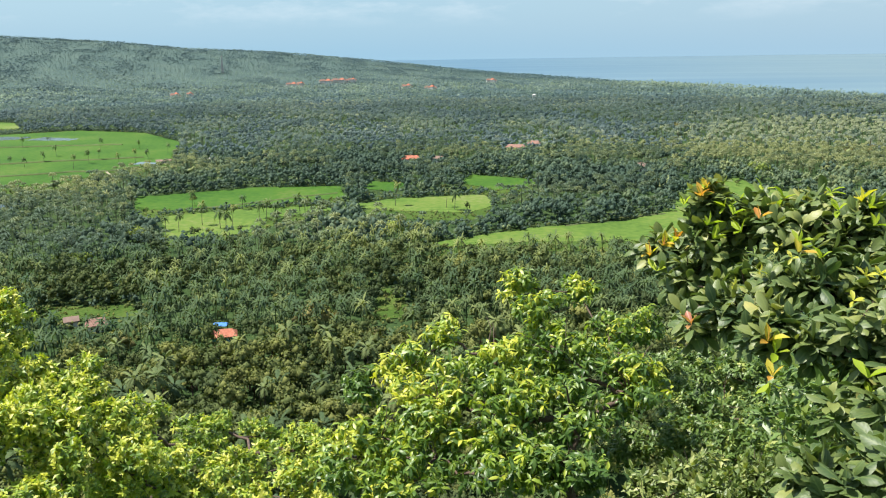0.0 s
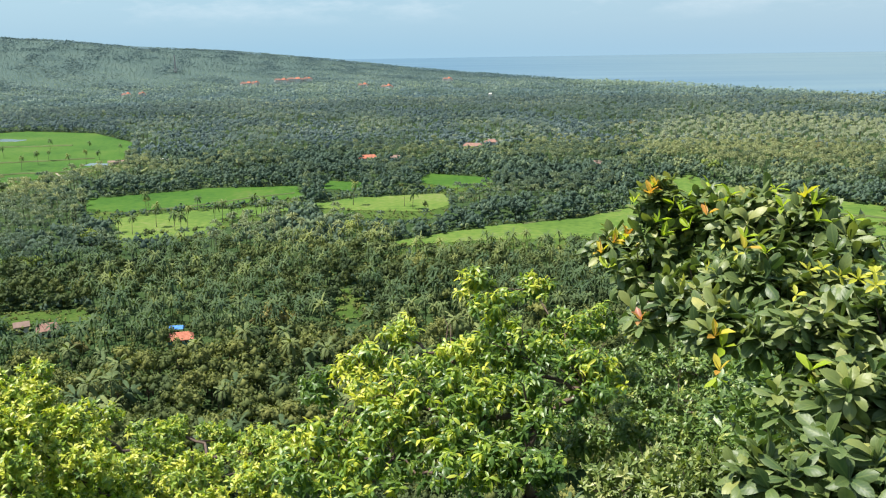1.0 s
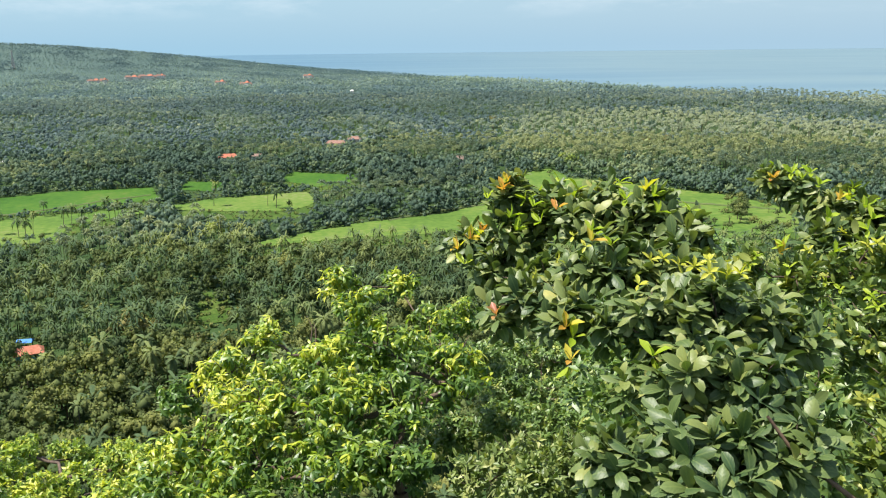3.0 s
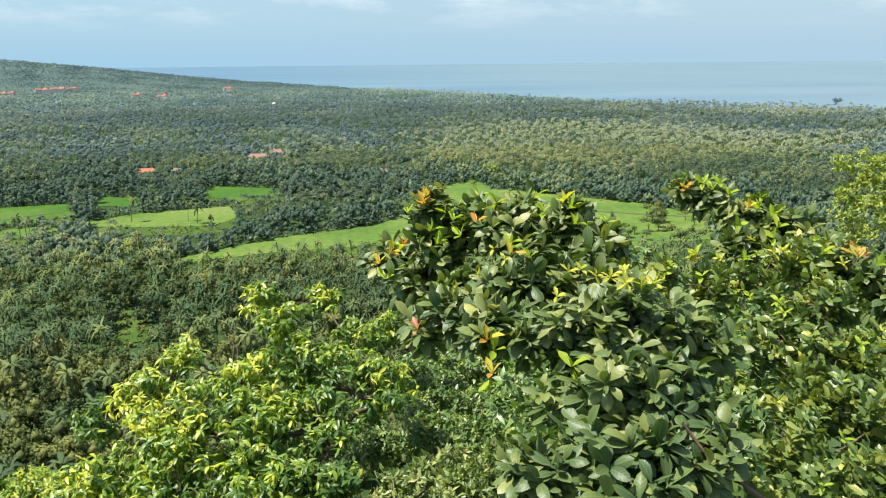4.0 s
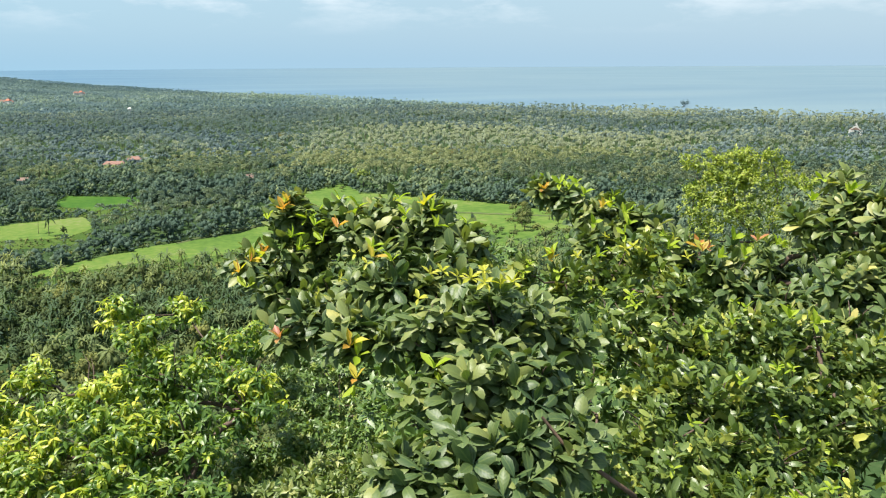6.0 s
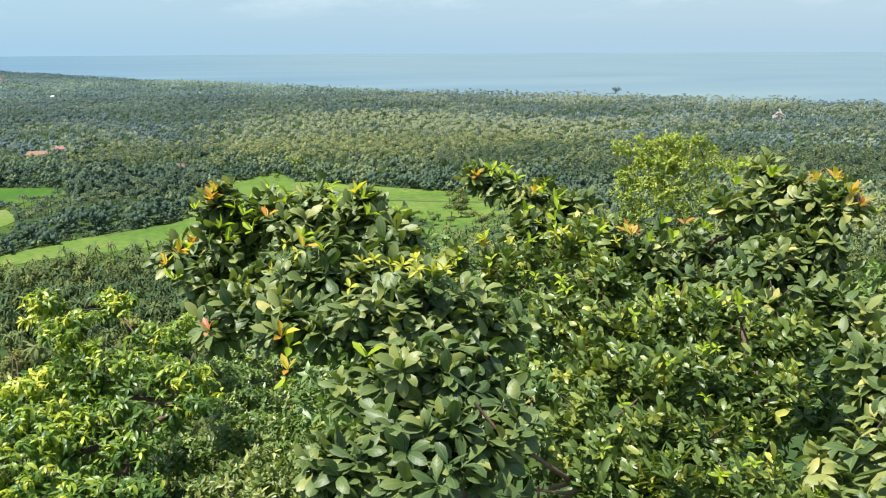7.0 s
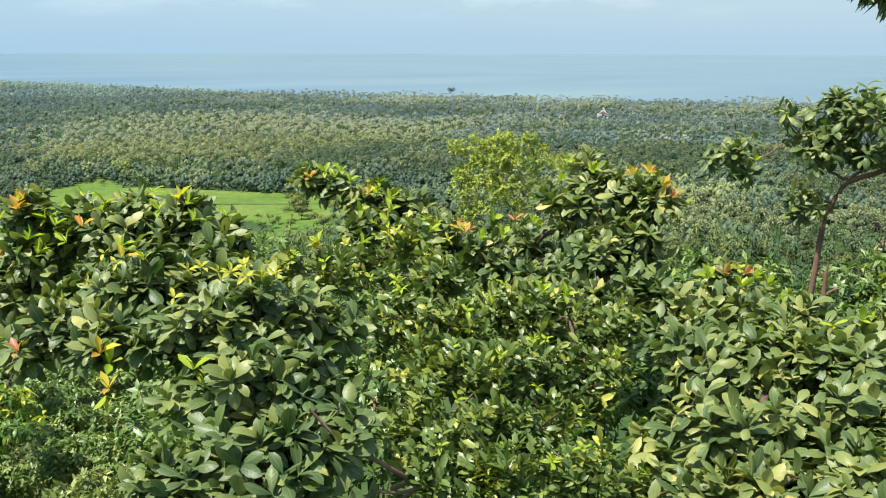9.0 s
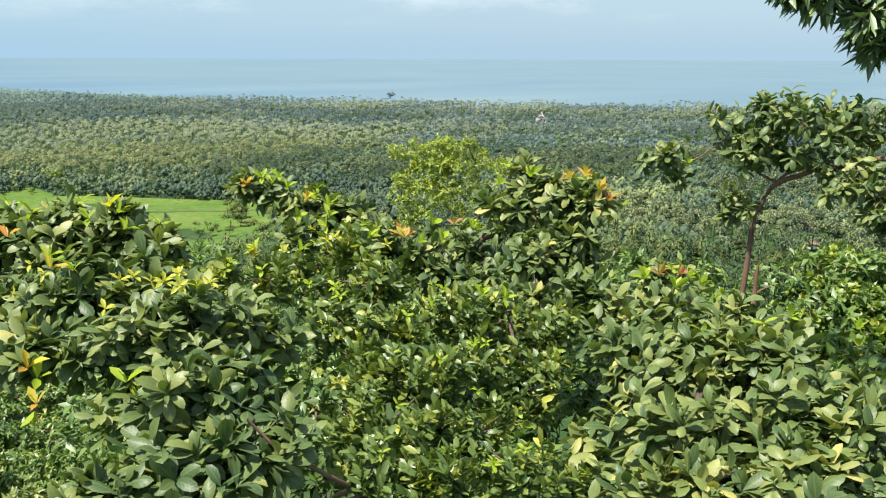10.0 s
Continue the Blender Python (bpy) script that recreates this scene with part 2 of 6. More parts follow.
M_MEADOW = mottled("meadow", [(0.36, (0.054, 0.106, 0.018)), (0.47, (0.080, 0.141, 0.024)), (0.56, (0.111, 0.161, 0.032)), (0.66, (0.145, 0.172, 0.062))], 0.012, 0.9, 0.0, 18, spec=0.12)
M_ROUGH = mottled("rough grass", [(0.36, (0.028, 0.058, 0.010)), (0.5, (0.05, 0.092, 0.016)), (0.64, (0.085, 0.115, 0.026))], 0.05, 0.95, 0.0, 14, spec=0.1)
M_DEAD = foliage("dead leaf", [(0.0, (0.10, 0.055, 0.03)), (1.0, (0.22, 0.13, 0.07))], 0.7, 0.1)
M_BUND = mottled("bund", [(0.3, (0.039, 0.070, 0.016)), (0.7, (0.101, 0.117, 0.039))], 0.1, 0.95)
M_TRACK = mottled("trodden earth", [(0.3, (0.22, 0.19, 0.13)), (0.7, (0.34, 0.30, 0.22))], 0.3, 0.95, spec=0.1)
M_WALL = mottled("limewash", [(0.3, (0.429, 0.413, 0.374)), (0.6, (0.593, 0.585, 0.554))], 0.6, 0.85)
M_BLUEWALL = mottled("turquoise wall", [(0.3, (0.047, 0.195, 0.250)), (0.7, (0.078, 0.281, 0.328))], 0.6, 0.85)
M_TILE = mottled("clay tile", [(0.34, (0.150, 0.085, 0.066)), (0.5, (0.235, 0.125, 0.094)), (0.62, (0.29, 0.175, 0.135)), (0.72, (0.20, 0.17, 0.14))], 0.9, 0.85)
M_REDTILE = mottled("red clay tile", [(0.34, (0.26, 0.085, 0.05)), (0.5, (0.40, 0.13, 0.075)), (0.66, (0.44, 0.20, 0.13))], 0.9, 0.85)
M_OLDTILE = mottled("old tile", [(0.3, (0.125, 0.086, 0.070)), (0.7, (0.265, 0.179, 0.140))], 0.5, 0.9)
M_TARP = mottled("blue tarpaulin", [(0.3, (0.016, 0.133, 0.484)), (0.7, (0.039, 0.234, 0.624))], 0.8, 0.4)
M_DARK = mottled("window dark", [(0.3, (0.016, 0.017, 0.020)), (0.7, (0.039, 0.039, 0.043))], 1, 0.2)
M_STEEL = mottled("mast steel", [(0.3, (0.351, 0.312, 0.296)), (0.7, (0.484, 0.452, 0.437))], 0.5, 0.6)


def sea_material():
    m, n, l, p = material("sea")
    co = n.new("ShaderNodeTexCoord")
    mp = n.new("ShaderNodeMapping")
    mp.inputs["Scale"].default_value = (0.0006, 0.0022, 1)
    mp.inputs["Rotation"].default_value = (0, 0, radians(35))
    nz = n.new("ShaderNodeTexNoise")
    nz.inputs["Scale"].default_value, nz.inputs["Detail"].default_value = 1.0, 6
    l.new(co.outputs["Object"], mp.inputs["Vector"])
    l.new(mp.outputs["Vector"], nz.inputs["Vector"])
    r = ramp(n, [(0.35, (0.058, 0.128, 0.196)), (0.5, (0.076, 0.150, 0.212)), (0.65, (0.098, 0.174, 0.222))])
    # second ramp: greyer and paler, mixed in towards the right
    pale_sea = ramp(n, [(0.35, (0.098, 0.160, 0.198)), (0.5, (0.116, 0.178, 0.210)), (0.65, (0.136, 0.196, 0.218))])
    l.new(nz.outputs["Fac"], r.inputs["Fac"])
    l.new(nz.outputs["Fac"], pale_sea.inputs["Fac"])
    sp = n.new("ShaderNodeSeparateXYZ")
    l.new(co.outputs["Object"], sp.inputs[0])
    side = n.new("ShaderNodeMapRange")
    side.inputs["From Min"].default_value, side.inputs["From Max"].default_value = 200, 1900
    l.new(sp.outputs["X"], side.inputs["Value"])
    mx = n.new("ShaderNodeMix")
    mx.data_type = "RGBA"
    l.new(side.outputs["Result"], mx.inputs["Factor"])
    l.new(r.outputs["Color"], mx.inputs["A"])
    l.new(pale_sea.outputs["Color"], mx.inputs["B"])
    l.new(mx.outputs["Result"], p.inputs["Base Color"])
    p.inputs["Roughness"].default_value = 0.55
    p.inputs["IOR"].default_value = 1.33
    return m


def pond_material():
    m, n, l, p = material("pond water")
    p.inputs["Base Color"].default_value = (0.10, 0.13, 0.12, 1)
    nz = n.new("ShaderNodeTexNoise")
    nz.inputs["Scale"].default_value = 0.3
    r = ramp(n, [(0.4, (0.06, 0.09, 0.07)), (0.6, (0.16, 0.20, 0.19))])
    l.new(nz.outputs["Fac"], r.inputs["Fac"])
    l.new(r.outputs["Color"], p.inputs["Base Color"])
    p.inputs["Roughness"].default_value = 0.08
    return m


M_SEA, M_POND = sea_material(), pond_material()

# ---- mesh helpers ----
rng = np.random.default_rng(7)


def mesh_np(name, verts, faces, mat=None, leafco=None, smooth=False, normals=None):
    """A mesh from arrays: all faces with the same number of corners."""
    verts, faces = np.asarray(verts, np.float32), np.asarray(faces, np.int32)
    me = bpy.data.meshes.new(name)
    me.vertices.add(len(verts))
    me.vertices.foreach_set("co", verts.ravel())
    k = faces.shape[1]
    me.loops.add(faces.size)
    me.loops.foreach_set("vertex_index", faces.ravel())
    me.polygons.add(len(faces))
    me.polygons.foreach_set("loop_start", np.arange(0, faces.size, k, dtype=np.int32))
    me.polygons.foreach_set("loop_total", np.full(len(faces), k, np.int32))
    if smooth or normals is not None:
        me.polygons.foreach_set("use_smooth", np.ones(len(faces), bool))
    if leafco is not None:
        at = me.attributes.new("leafco", "FLOAT_VECTOR", "POINT")
        at.data.foreach_set("vector", np.asarray(leafco, np.float32).ravel())
    me.update(calc_edges=True)
    if normals is not None:
        me.normals_split_custom_set_from_vertices(np.asarray(normals, np.float32))
    if mat:
        me.materials.append(mat)
    return me


def child(name, me, parent, label=""):
    ob = new(name, me)
    ob.parent = parent
    if label:
        ob["label"] = label
    return ob


def thing(name, place, label, category, group="", kind=""):
    ob = new(name)
    ob.location = place
    ob.empty_display_size = 0.2
    return tagged(ob, label, category, group, kind)


def part(name, bm, mat, parent, label=""):
    me = bpy.data.meshes.new(name)
    bm.to_mesh(me)
    bm.free()
    me.materials.append(mat)
    return child(name, me, parent, label)


def tube(points, radii, sides=6):
    """Verts and triangles of a tapered tube along points."""
    p = np.asarray(points, float)
    n = len(p)
    d = np.gradient(p, axis=0)
    d /= np.linalg.norm(d, axis=1)[:, None] + 1e-9
    ref = np.where(np.abs(d[:, 2:3]) > 0.9, np.array([[1.0, 0, 0]]), np.array([[0, 0, 1.0]]))
    u = np.cross(d, ref)
    u /= np.linalg.norm(u, axis=1)[:, None]
    w = np.cross(d, u)
    ang = np.arange(sides) * 2 * np.pi / sides
    v = p[:, None] + np.asarray(radii, float)[:, None, None] * (u[:, None] * np.cos(ang)[None, :, None] + w[:, None] * np.sin(ang)[None, :, None])
    f = []
    for i in range(n - 1):
        for j in range(sides):
            k = (j + 1) % sides
            q = (i * sides + j, i * sides + k, (i + 1) * sides + k, (i + 1) * sides + j)
            f += [(q[0], q[1], q[2]), (q[0], q[2], q[3])]
    return v.reshape(-1, 3), np.array(f)


def joined(pieces):
    vs, fs, o = [], [], 0
    for v, f in pieces:
        vs.append(v)
        fs.append(f + o)
        o += len(v)
    return np.concatenate(vs), np.concatenate(fs)


def bend(a, b, sag=0.0, n=6, wob=0.0):
    """Points of a curved limb from a to b."""
    a, b = np.asarray(a, float), np.asarray(b, float)
    s = np.linspace(0, 1, n)[:, None]
    p = a + (b - a) * s
    p[:, 2] += sag * np.sin(np.pi * s[:, 0])
    if wob:
        p[1:-1] += rng.normal(0, wob, (n - 2, 3))
    return p


# ---- the land ----
EYE_Z, HILL_Z = 110.0, 108.2
# azimuth (degrees, clockwise from straight ahead), distance of the shore and height of the land there
SHORE = [(-180, 4600, 60), (-70, 4600, 60), (-45, 4200, 215), (-27, 4000, 203), (-20.7, 4000, 177), (-16.3, 4000, 147), (-11, 4000, 128), (-6.7, 4000, 100), (-3, 4000, 73),
         (0.8, 3950, 43), (4.6, 3800, 22), (8.3, 3550, 10), (12, 3200, 3), (20, 2580, 1), (28, 2160, 1), (35, 1930, 1), (45, 1850, 1), (50, 1760, 1), (61, 1770, 1), (71, 1910, 1), (85, 2200, 1), (100, 4600, 30), (180, 4600, 60)]
S_AZ, S_R, S_Z = (np.array(c, float) for c in zip(*SHORE))


def smooth01(x):
    x = np.clip(x, 0, 1)
    return x * x * (3 - 2 * x)


def land(x, y):
    x, y = np.asarray(x, float), np.asarray(y, float)
    r, az = np.hypot(x, y), np.degrees(np.arctan2(x, y))
    shore, crest = np.interp(az, S_AZ, S_R), np.interp(az, S_AZ, S_Z)
    far = crest * smooth01((r - 2350) / (shore - 150 - 2350)) ** 1.8
    hill = HILL_Z - 0.86 * np.clip(r - 0.9, 0, None)
    hill = np.where(hill < 14, 14 * np.exp((hill - 14) / 14), hill)
    front = smooth01((110 - np.abs(az - 20)) / 25)
    top = HILL_Z - 60 * smooth01((r - 60) / 700)
    z = np.where(r < 2100, hill * front + top * (1 - front), 0)
    z = np.maximum(z, far)
    return np.where(r > shore, z - (r - shore) * 0.9, z).clip(-9, None)


az_in = np.concatenate([np.arange(-180, -40, 5.0), np.arange(-40, 90, 1.0), np.arange(90, 180, 5.0)])
r_in = np.concatenate([[0.4], np.geomspace(0.9, 200, 46), np.geomspace(215, 1700, 26), np.arange(1750, 4951, 50.0)])
gx = r_in[:, None] * np.sin(np.radians(az_in))[None]
gy = r_in[:, None] * np.cos(np.radians(az_in))[None]
gz = land(gx, gy)
nr, na = gx.shape
idx = np.arange(nr * na).reshape(nr, na)
nxt = np.roll(idx, -1, axis=1)
quads = np.stack([idx[:-1], nxt[:-1], nxt[1:], idx[1:]], -1).reshape(-1, 4)[:, ::-1]
g_verts = np.stack([gx, gy, gz], -1).reshape(-1, 3)
hub = len(g_verts)
ground = new("ground", mesh_np("ground", np.vstack([g_verts, [[0, 0, HILL_Z]]]), quads, M_GROUND, smooth=True))
g_cap = bmesh.new()
g_cap.from_mesh(ground.data)
g_cap.verts.ensure_lookup_table()
for j in range(na):
    g_cap.faces.new((g_cap.verts[hub], g_cap.verts[(j + 1) % na], g_cap.verts[j]))
# beyond 1900 m the ground takes the haze-tinted colour
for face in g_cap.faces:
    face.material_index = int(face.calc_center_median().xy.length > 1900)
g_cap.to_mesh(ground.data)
ground.data.materials.append(M_GROUND_HAZE)
g_cap.free()
tagged(ground, "green hillside and coastal plain with dark undergrowth", "ground", kind="structure")

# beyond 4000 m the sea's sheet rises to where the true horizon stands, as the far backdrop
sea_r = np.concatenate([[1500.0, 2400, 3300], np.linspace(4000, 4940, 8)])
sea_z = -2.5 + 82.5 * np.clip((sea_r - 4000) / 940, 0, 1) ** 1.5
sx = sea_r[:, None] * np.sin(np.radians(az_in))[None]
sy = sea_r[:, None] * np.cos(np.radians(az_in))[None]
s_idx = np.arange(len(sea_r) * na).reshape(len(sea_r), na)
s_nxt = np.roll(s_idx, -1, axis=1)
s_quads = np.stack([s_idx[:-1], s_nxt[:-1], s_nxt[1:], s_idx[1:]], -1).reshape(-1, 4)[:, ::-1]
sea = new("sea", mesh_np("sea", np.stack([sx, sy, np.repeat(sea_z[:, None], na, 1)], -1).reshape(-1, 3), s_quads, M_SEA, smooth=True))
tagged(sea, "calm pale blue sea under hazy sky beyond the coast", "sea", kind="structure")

# ---- fields on the plain: outlines in metres ----
FIELDS = [
    ("paddy_field", M_FIELD, "bright green flooded paddy field among palm groves", [(-818, 1313), (-673, 1289), (-578, 1350), (-453, 1289), (-352, 1137), (-301, 927), (-330, 839), (-354, 766), (-391, 736), (-451, 711), (-700, 760)]),
    ("paddy_field", M_MEADOW, "green clearing between far palm groves", [(-870, 1602), (-772, 1537), (-699, 1409), (-760, 1388), (-860, 1480)]),
    ("paddy_field", M_FIELD, "bright green paddy strip in front of dark trees", [(-250, 678), (-214, 694), (-162, 719), (-89, 721), (-77, 661), (-131, 635), (-190, 614), (-230, 620)]),
    ("paddy_field", M_MEADOW, "light green meadow dotted with young palms", [(-201, 588), (-152, 613), (-95, 622), (-76, 606), (-121, 578), (-125, 525), (-173, 515)]),
    ("paddy_field", M_MEADOW, "light green meadow beside a hedge of trees", [(-77, 621), (-37, 652), (35, 664), (37, 613), (19, 585), (-34, 598)]),
    ("paddy_field", M_FIELD, "small bright green paddy beside a red-roofed house", [(-62, 745), (-33, 732), (-38, 686), (-68, 704)]),
    ("paddy_field", M_FIELD, "bright green clearing with small trees", [(25, 779), (80, 744), (80, 704), (45, 683), (16, 727)]),
    ("paddy_field", M_MEADOW, "long open green meadow crossing the plain", [(-6, 490), (55, 529), (122, 548), (159, 581), (206, 694), (260, 732), (258, 667), (336, 554), (347, 489), (311, 430), (268, 425), (230, 430), (146, 455), (113, 485), (51, 490), (0, 478)]),
    ("paddy_field", M_ROUGH, "small grassy clearing in the palm forest", [(-184, 368), (-142, 370), (-133, 353), (-171, 343)]),
    ("paddy_field", M_ROUGH, "narrow grassy gap between the palms", [(-32, 390), (-20, 390), (-15, 343), (-30, 343)]),
]


def inside(poly, x, y):
    hit = np.zeros(np.shape(x), bool)
    for (x0, y0), (x1, y1) in zip(poly, poly[1:] + poly[:1]):
        c = ((y0 > y) != (y1 > y)) & (x < (x1 - x0) * (y - y0) / (y1 - y0 + 1e-9) + x0)
        hit ^= c
    return hit


def ragged(poly, step=9.0, wob=0.7):
    """An outline with small bays, as worn field edges have."""
    out = []
    for p, q in zip(poly, poly[1:] + poly[:1]):
        n = max(1, int(math.dist(p, q) / step))
        for i in range(n):
            s = i / n
            out.append((p[0] + (q[0] - p[0]) * s + rng.normal(0, wob), p[1] + (q[1] - p[1]) * s + rng.normal(0, wob)))
    return out


def sheet(name, outline, mat, label, lift, category):
    rim = ragged(outline)
    tris = tessellate_polygon([[Vector((x, y, 0)) for x, y in rim]])
    me = mesh_np(name, [(x, y, float(land(x, y)) + lift) for x, y in rim], [t if (rim[t[1]][0] - rim[t[0]][0]) * (rim[t[2]][1] - rim[t[0]][1]) > (rim[t[1]][1] - rim[t[0]][1]) * (rim[t[2]][0] - rim[t[0]][0]) else t[::-1] for t in tris], mat)
    return tagged(new(name, me), label, category, "fields on the plain", "structure")


for name, mat, label, poly in FIELDS:
    sheet(name, poly, mat, label, 0.35, "field")
    if len(poly) > 4:
        sheet("field_margin", [(x * 0.95, y * 0.95) for x, y in poly], M_ROUGH, "rough grass along the hill side of the field", 0.15, "grass")

# ---- leaves ----
def leaf_shape(ts, ws, arch, fold):
    """A blade along +y with its upper side to +z: verts, triangles, (across, along)."""
    v, co, rows = [], [], []
    q = max(0.02, 2 * arch)
    for t, w in zip(ts, ws):
        y, z = math.sin(q * t) / q, (math.cos(q * t) - 1) / q
        if w < 1e-6:
            rows.append([len(v)])
            v.append((0, y, z))
            co.append((0, t))
        else:
            rows.append([len(v), len(v) + 1, len(v) + 2])
            ey, ez = y + fold * w * math.sin(q * t), z + fold * w * math.cos(q * t)
            v += [(-w, ey, ez), (0, y, z), (w, ey, ez)]
            co += [(-1, t), (0, t), (1, t)]
    f = []
    for a, b in zip(rows, rows[1:]):
        if len(a) == 1:
            f += [(a[0], b[1], b[0]), (a[0], b[2], b[1])]
        elif len(b) == 1:
            f += [(a[0], a[1], b[0]), (a[1], a[2], b[0])]
        else:
            f += [(a[0], a[1], b[1]), (a[0], b[1], b[0]), (a[1], a[2], b[2]), (a[1], b[2], b[1])]
    return np.array(v, float), np.array(f), np.array(co, float)


def leaf_set(ts, ws, arches, folds):
    return [leaf_shape(ts, ws, a, f) for a in arches for f in folds]


CASHEW = leaf_set((0, 0.14, 0.36, 0.62, 0.85, 1.0), (0, 0.055, 0.15, 0.21, 0.15, 0.0), (0.25, 0.5, 0.75), (-0.5, -0.2, 0.35))
LANCE = leaf_set((0, 0.25, 0.6, 1.0), (0, 0.13, 0.155, 0), (0.25, 0.45, 0.7), (-0.2, 0.15, 0.4))
OVATE = leaf_set((0, 0.4, 1.0), (0, 0.22, 0), (0.1, 0.3, 0.5), (-0.2, 0.2, 0.5))
OVAL = leaf_set((0, 0.3, 0.72, 1.0), (0, 0.19, 0.19, 0), (0.1, 0.3, 0.5), (-0.2, 0.2, 0.45))
LANCE2 = leaf_set((0, 0.3, 0.65, 1.0), (0, 0.16, 0.19, 0), (0.05, 0.2), (0.3, 0.6))
ROUND = leaf_set((0, 0.3, 0.7, 1.0), (0, 0.38, 0.36, 0), (0.1, 0.3), (0.15, 0.4))
LONG = leaf_set((0, 0.3, 0.65, 1.0), (0, 0.085, 0.08, 0), (0.1, 0.3), (0.2, 0.5))


def unit(v):
    return v / (np.linalg.norm(v, axis=-1, keepdims=True) + 1e-9)


def clumped(boughs, clumps, spread):
    """Each bough breaks up into smaller domes of leaves with gaps between them, over a thin core."""
    out = []
    for bx, by, bz, br in boughs:
        out.append((bx, by, bz - 0.15 * br, br * 0.55))
        for k in range(clumps):
            d = unit(rng.normal(size=3) + np.array((0, 0, 0.25)))
            q = br * rng.uniform(0.75, 1.0) * spread
            out.append((bx + d[0] * q, by + d[1] * q, bz + d[2] * q * 0.85, br * rng.uniform(0.3, 0.48)))
    return out


def rosettes(boughs, per_m2, count, tilt, up=0.8, inner=0.25, low=-0.3, squash=0.8, clumps=7, spread=0.72, along=0.045, ranked=False):
    """Whorls of leaves at twig ends over the boughs: place, axis and normal of each leaf, and its whorl's place."""
    P, A, N, T = [], [], [], []
    for bx, by, bz, br in clumped(boughs, clumps, spread):
        c = np.array((bx, by, bz))
        n = max(4, int(per_m2 * 4 * np.pi * br * br))
        d = unit(rng.normal(size=(n * 2, 3)))
        d = d[d[:, 2] > low + rng.normal(0, 0.12, len(d))][:n]
        rad = br * np.where(rng.random(len(d)) < inner, rng.uniform(0.3, 0.85, len(d)), rng.uniform(0.85, 1.12, len(d)))
        tip = c + d * rad[:, None] * np.array((1, 1, squash))
        axis = unit(d * 0.6 + np.array((0, 0, up)) + rng.normal(0, 0.28, d.shape))
        for t, u in zip(tip, axis):
            k = int(rng.integers(count[0], count[1] + 1))
            ref = np.array((1.0, 0, 0)) if abs(u[2]) > 0.8 else np.array((0, 0, 1.0))
            e1 = unit(np.cross(u, ref))
            e2 = np.cross(u, e1)
            phi = np.arange(k) * 2.39996 + rng.uniform(0, 6.28) + rng.normal(0, 0.5, k)
            tl = np.radians(np.linspace(tilt[0], tilt[1], k) + rng.normal(0, 23, k))
            if ranked:
                phi = np.arange(k) * np.pi + rng.uniform(-0.5, 0.5) + rng.normal(0, 0.35, k)
            radial = e1 * np.cos(phi)[:, None] + e2 * np.sin(phi)[:, None]
            ax = u * np.cos(tl)[:, None] + radial * np.sin(tl)[:, None]
            no = u * np.sin(tl)[:, None] - radial * np.cos(tl)[:, None]
            no = unit(no + rng.normal(0, 0.28, no.shape))
            no = unit(no - ax * (no * ax).sum(1)[:, None])
            P.append(t - u * np.linspace(0, along, k)[:, None])
            A.append(ax)
            N.append(no)
            T.append(np.repeat(t[None], k, 0))
    return np.concatenate(P), np.concatenate(A), np.concatenate(N), np.concatenate(T)


def leaves_mesh(name, shapes, P, A, N, size, tone, mat):
    """All these leaves in one mesh."""
    which = rng.integers(0, len(shapes), len(P))
    vs, fs, cs, o = [], [], [], 0
    for i, (v, f, co) in enumerate(shapes):
        m = which == i
        k = int(m.sum())
        if not k:
            continue
        side = np.cross(A[m], N[m])
        w = P[m][:, None] + size[m][:, None, None] * (side[:, None] * v[None, :, 0:1] + A[m][:, None] * v[None, :, 1:2] + N[m][:, None] * v[None, :, 2:3])
        vs.append(w.reshape(-1, 3))
        fs.append((f[None] + (np.arange(k) * len(v))[:, None, None] + o).reshape(-1, 3))
        c = np.concatenate([np.repeat(co[None], k, 0), np.repeat(tone[m][:, None, None], len(v), 1)], -1)
        cs.append(c.reshape(-1, 3))
        o += k * len(v)
    return mesh_np(name, np.concatenate(vs), np.concatenate(fs), mat, np.concatenate(cs), smooth=True)


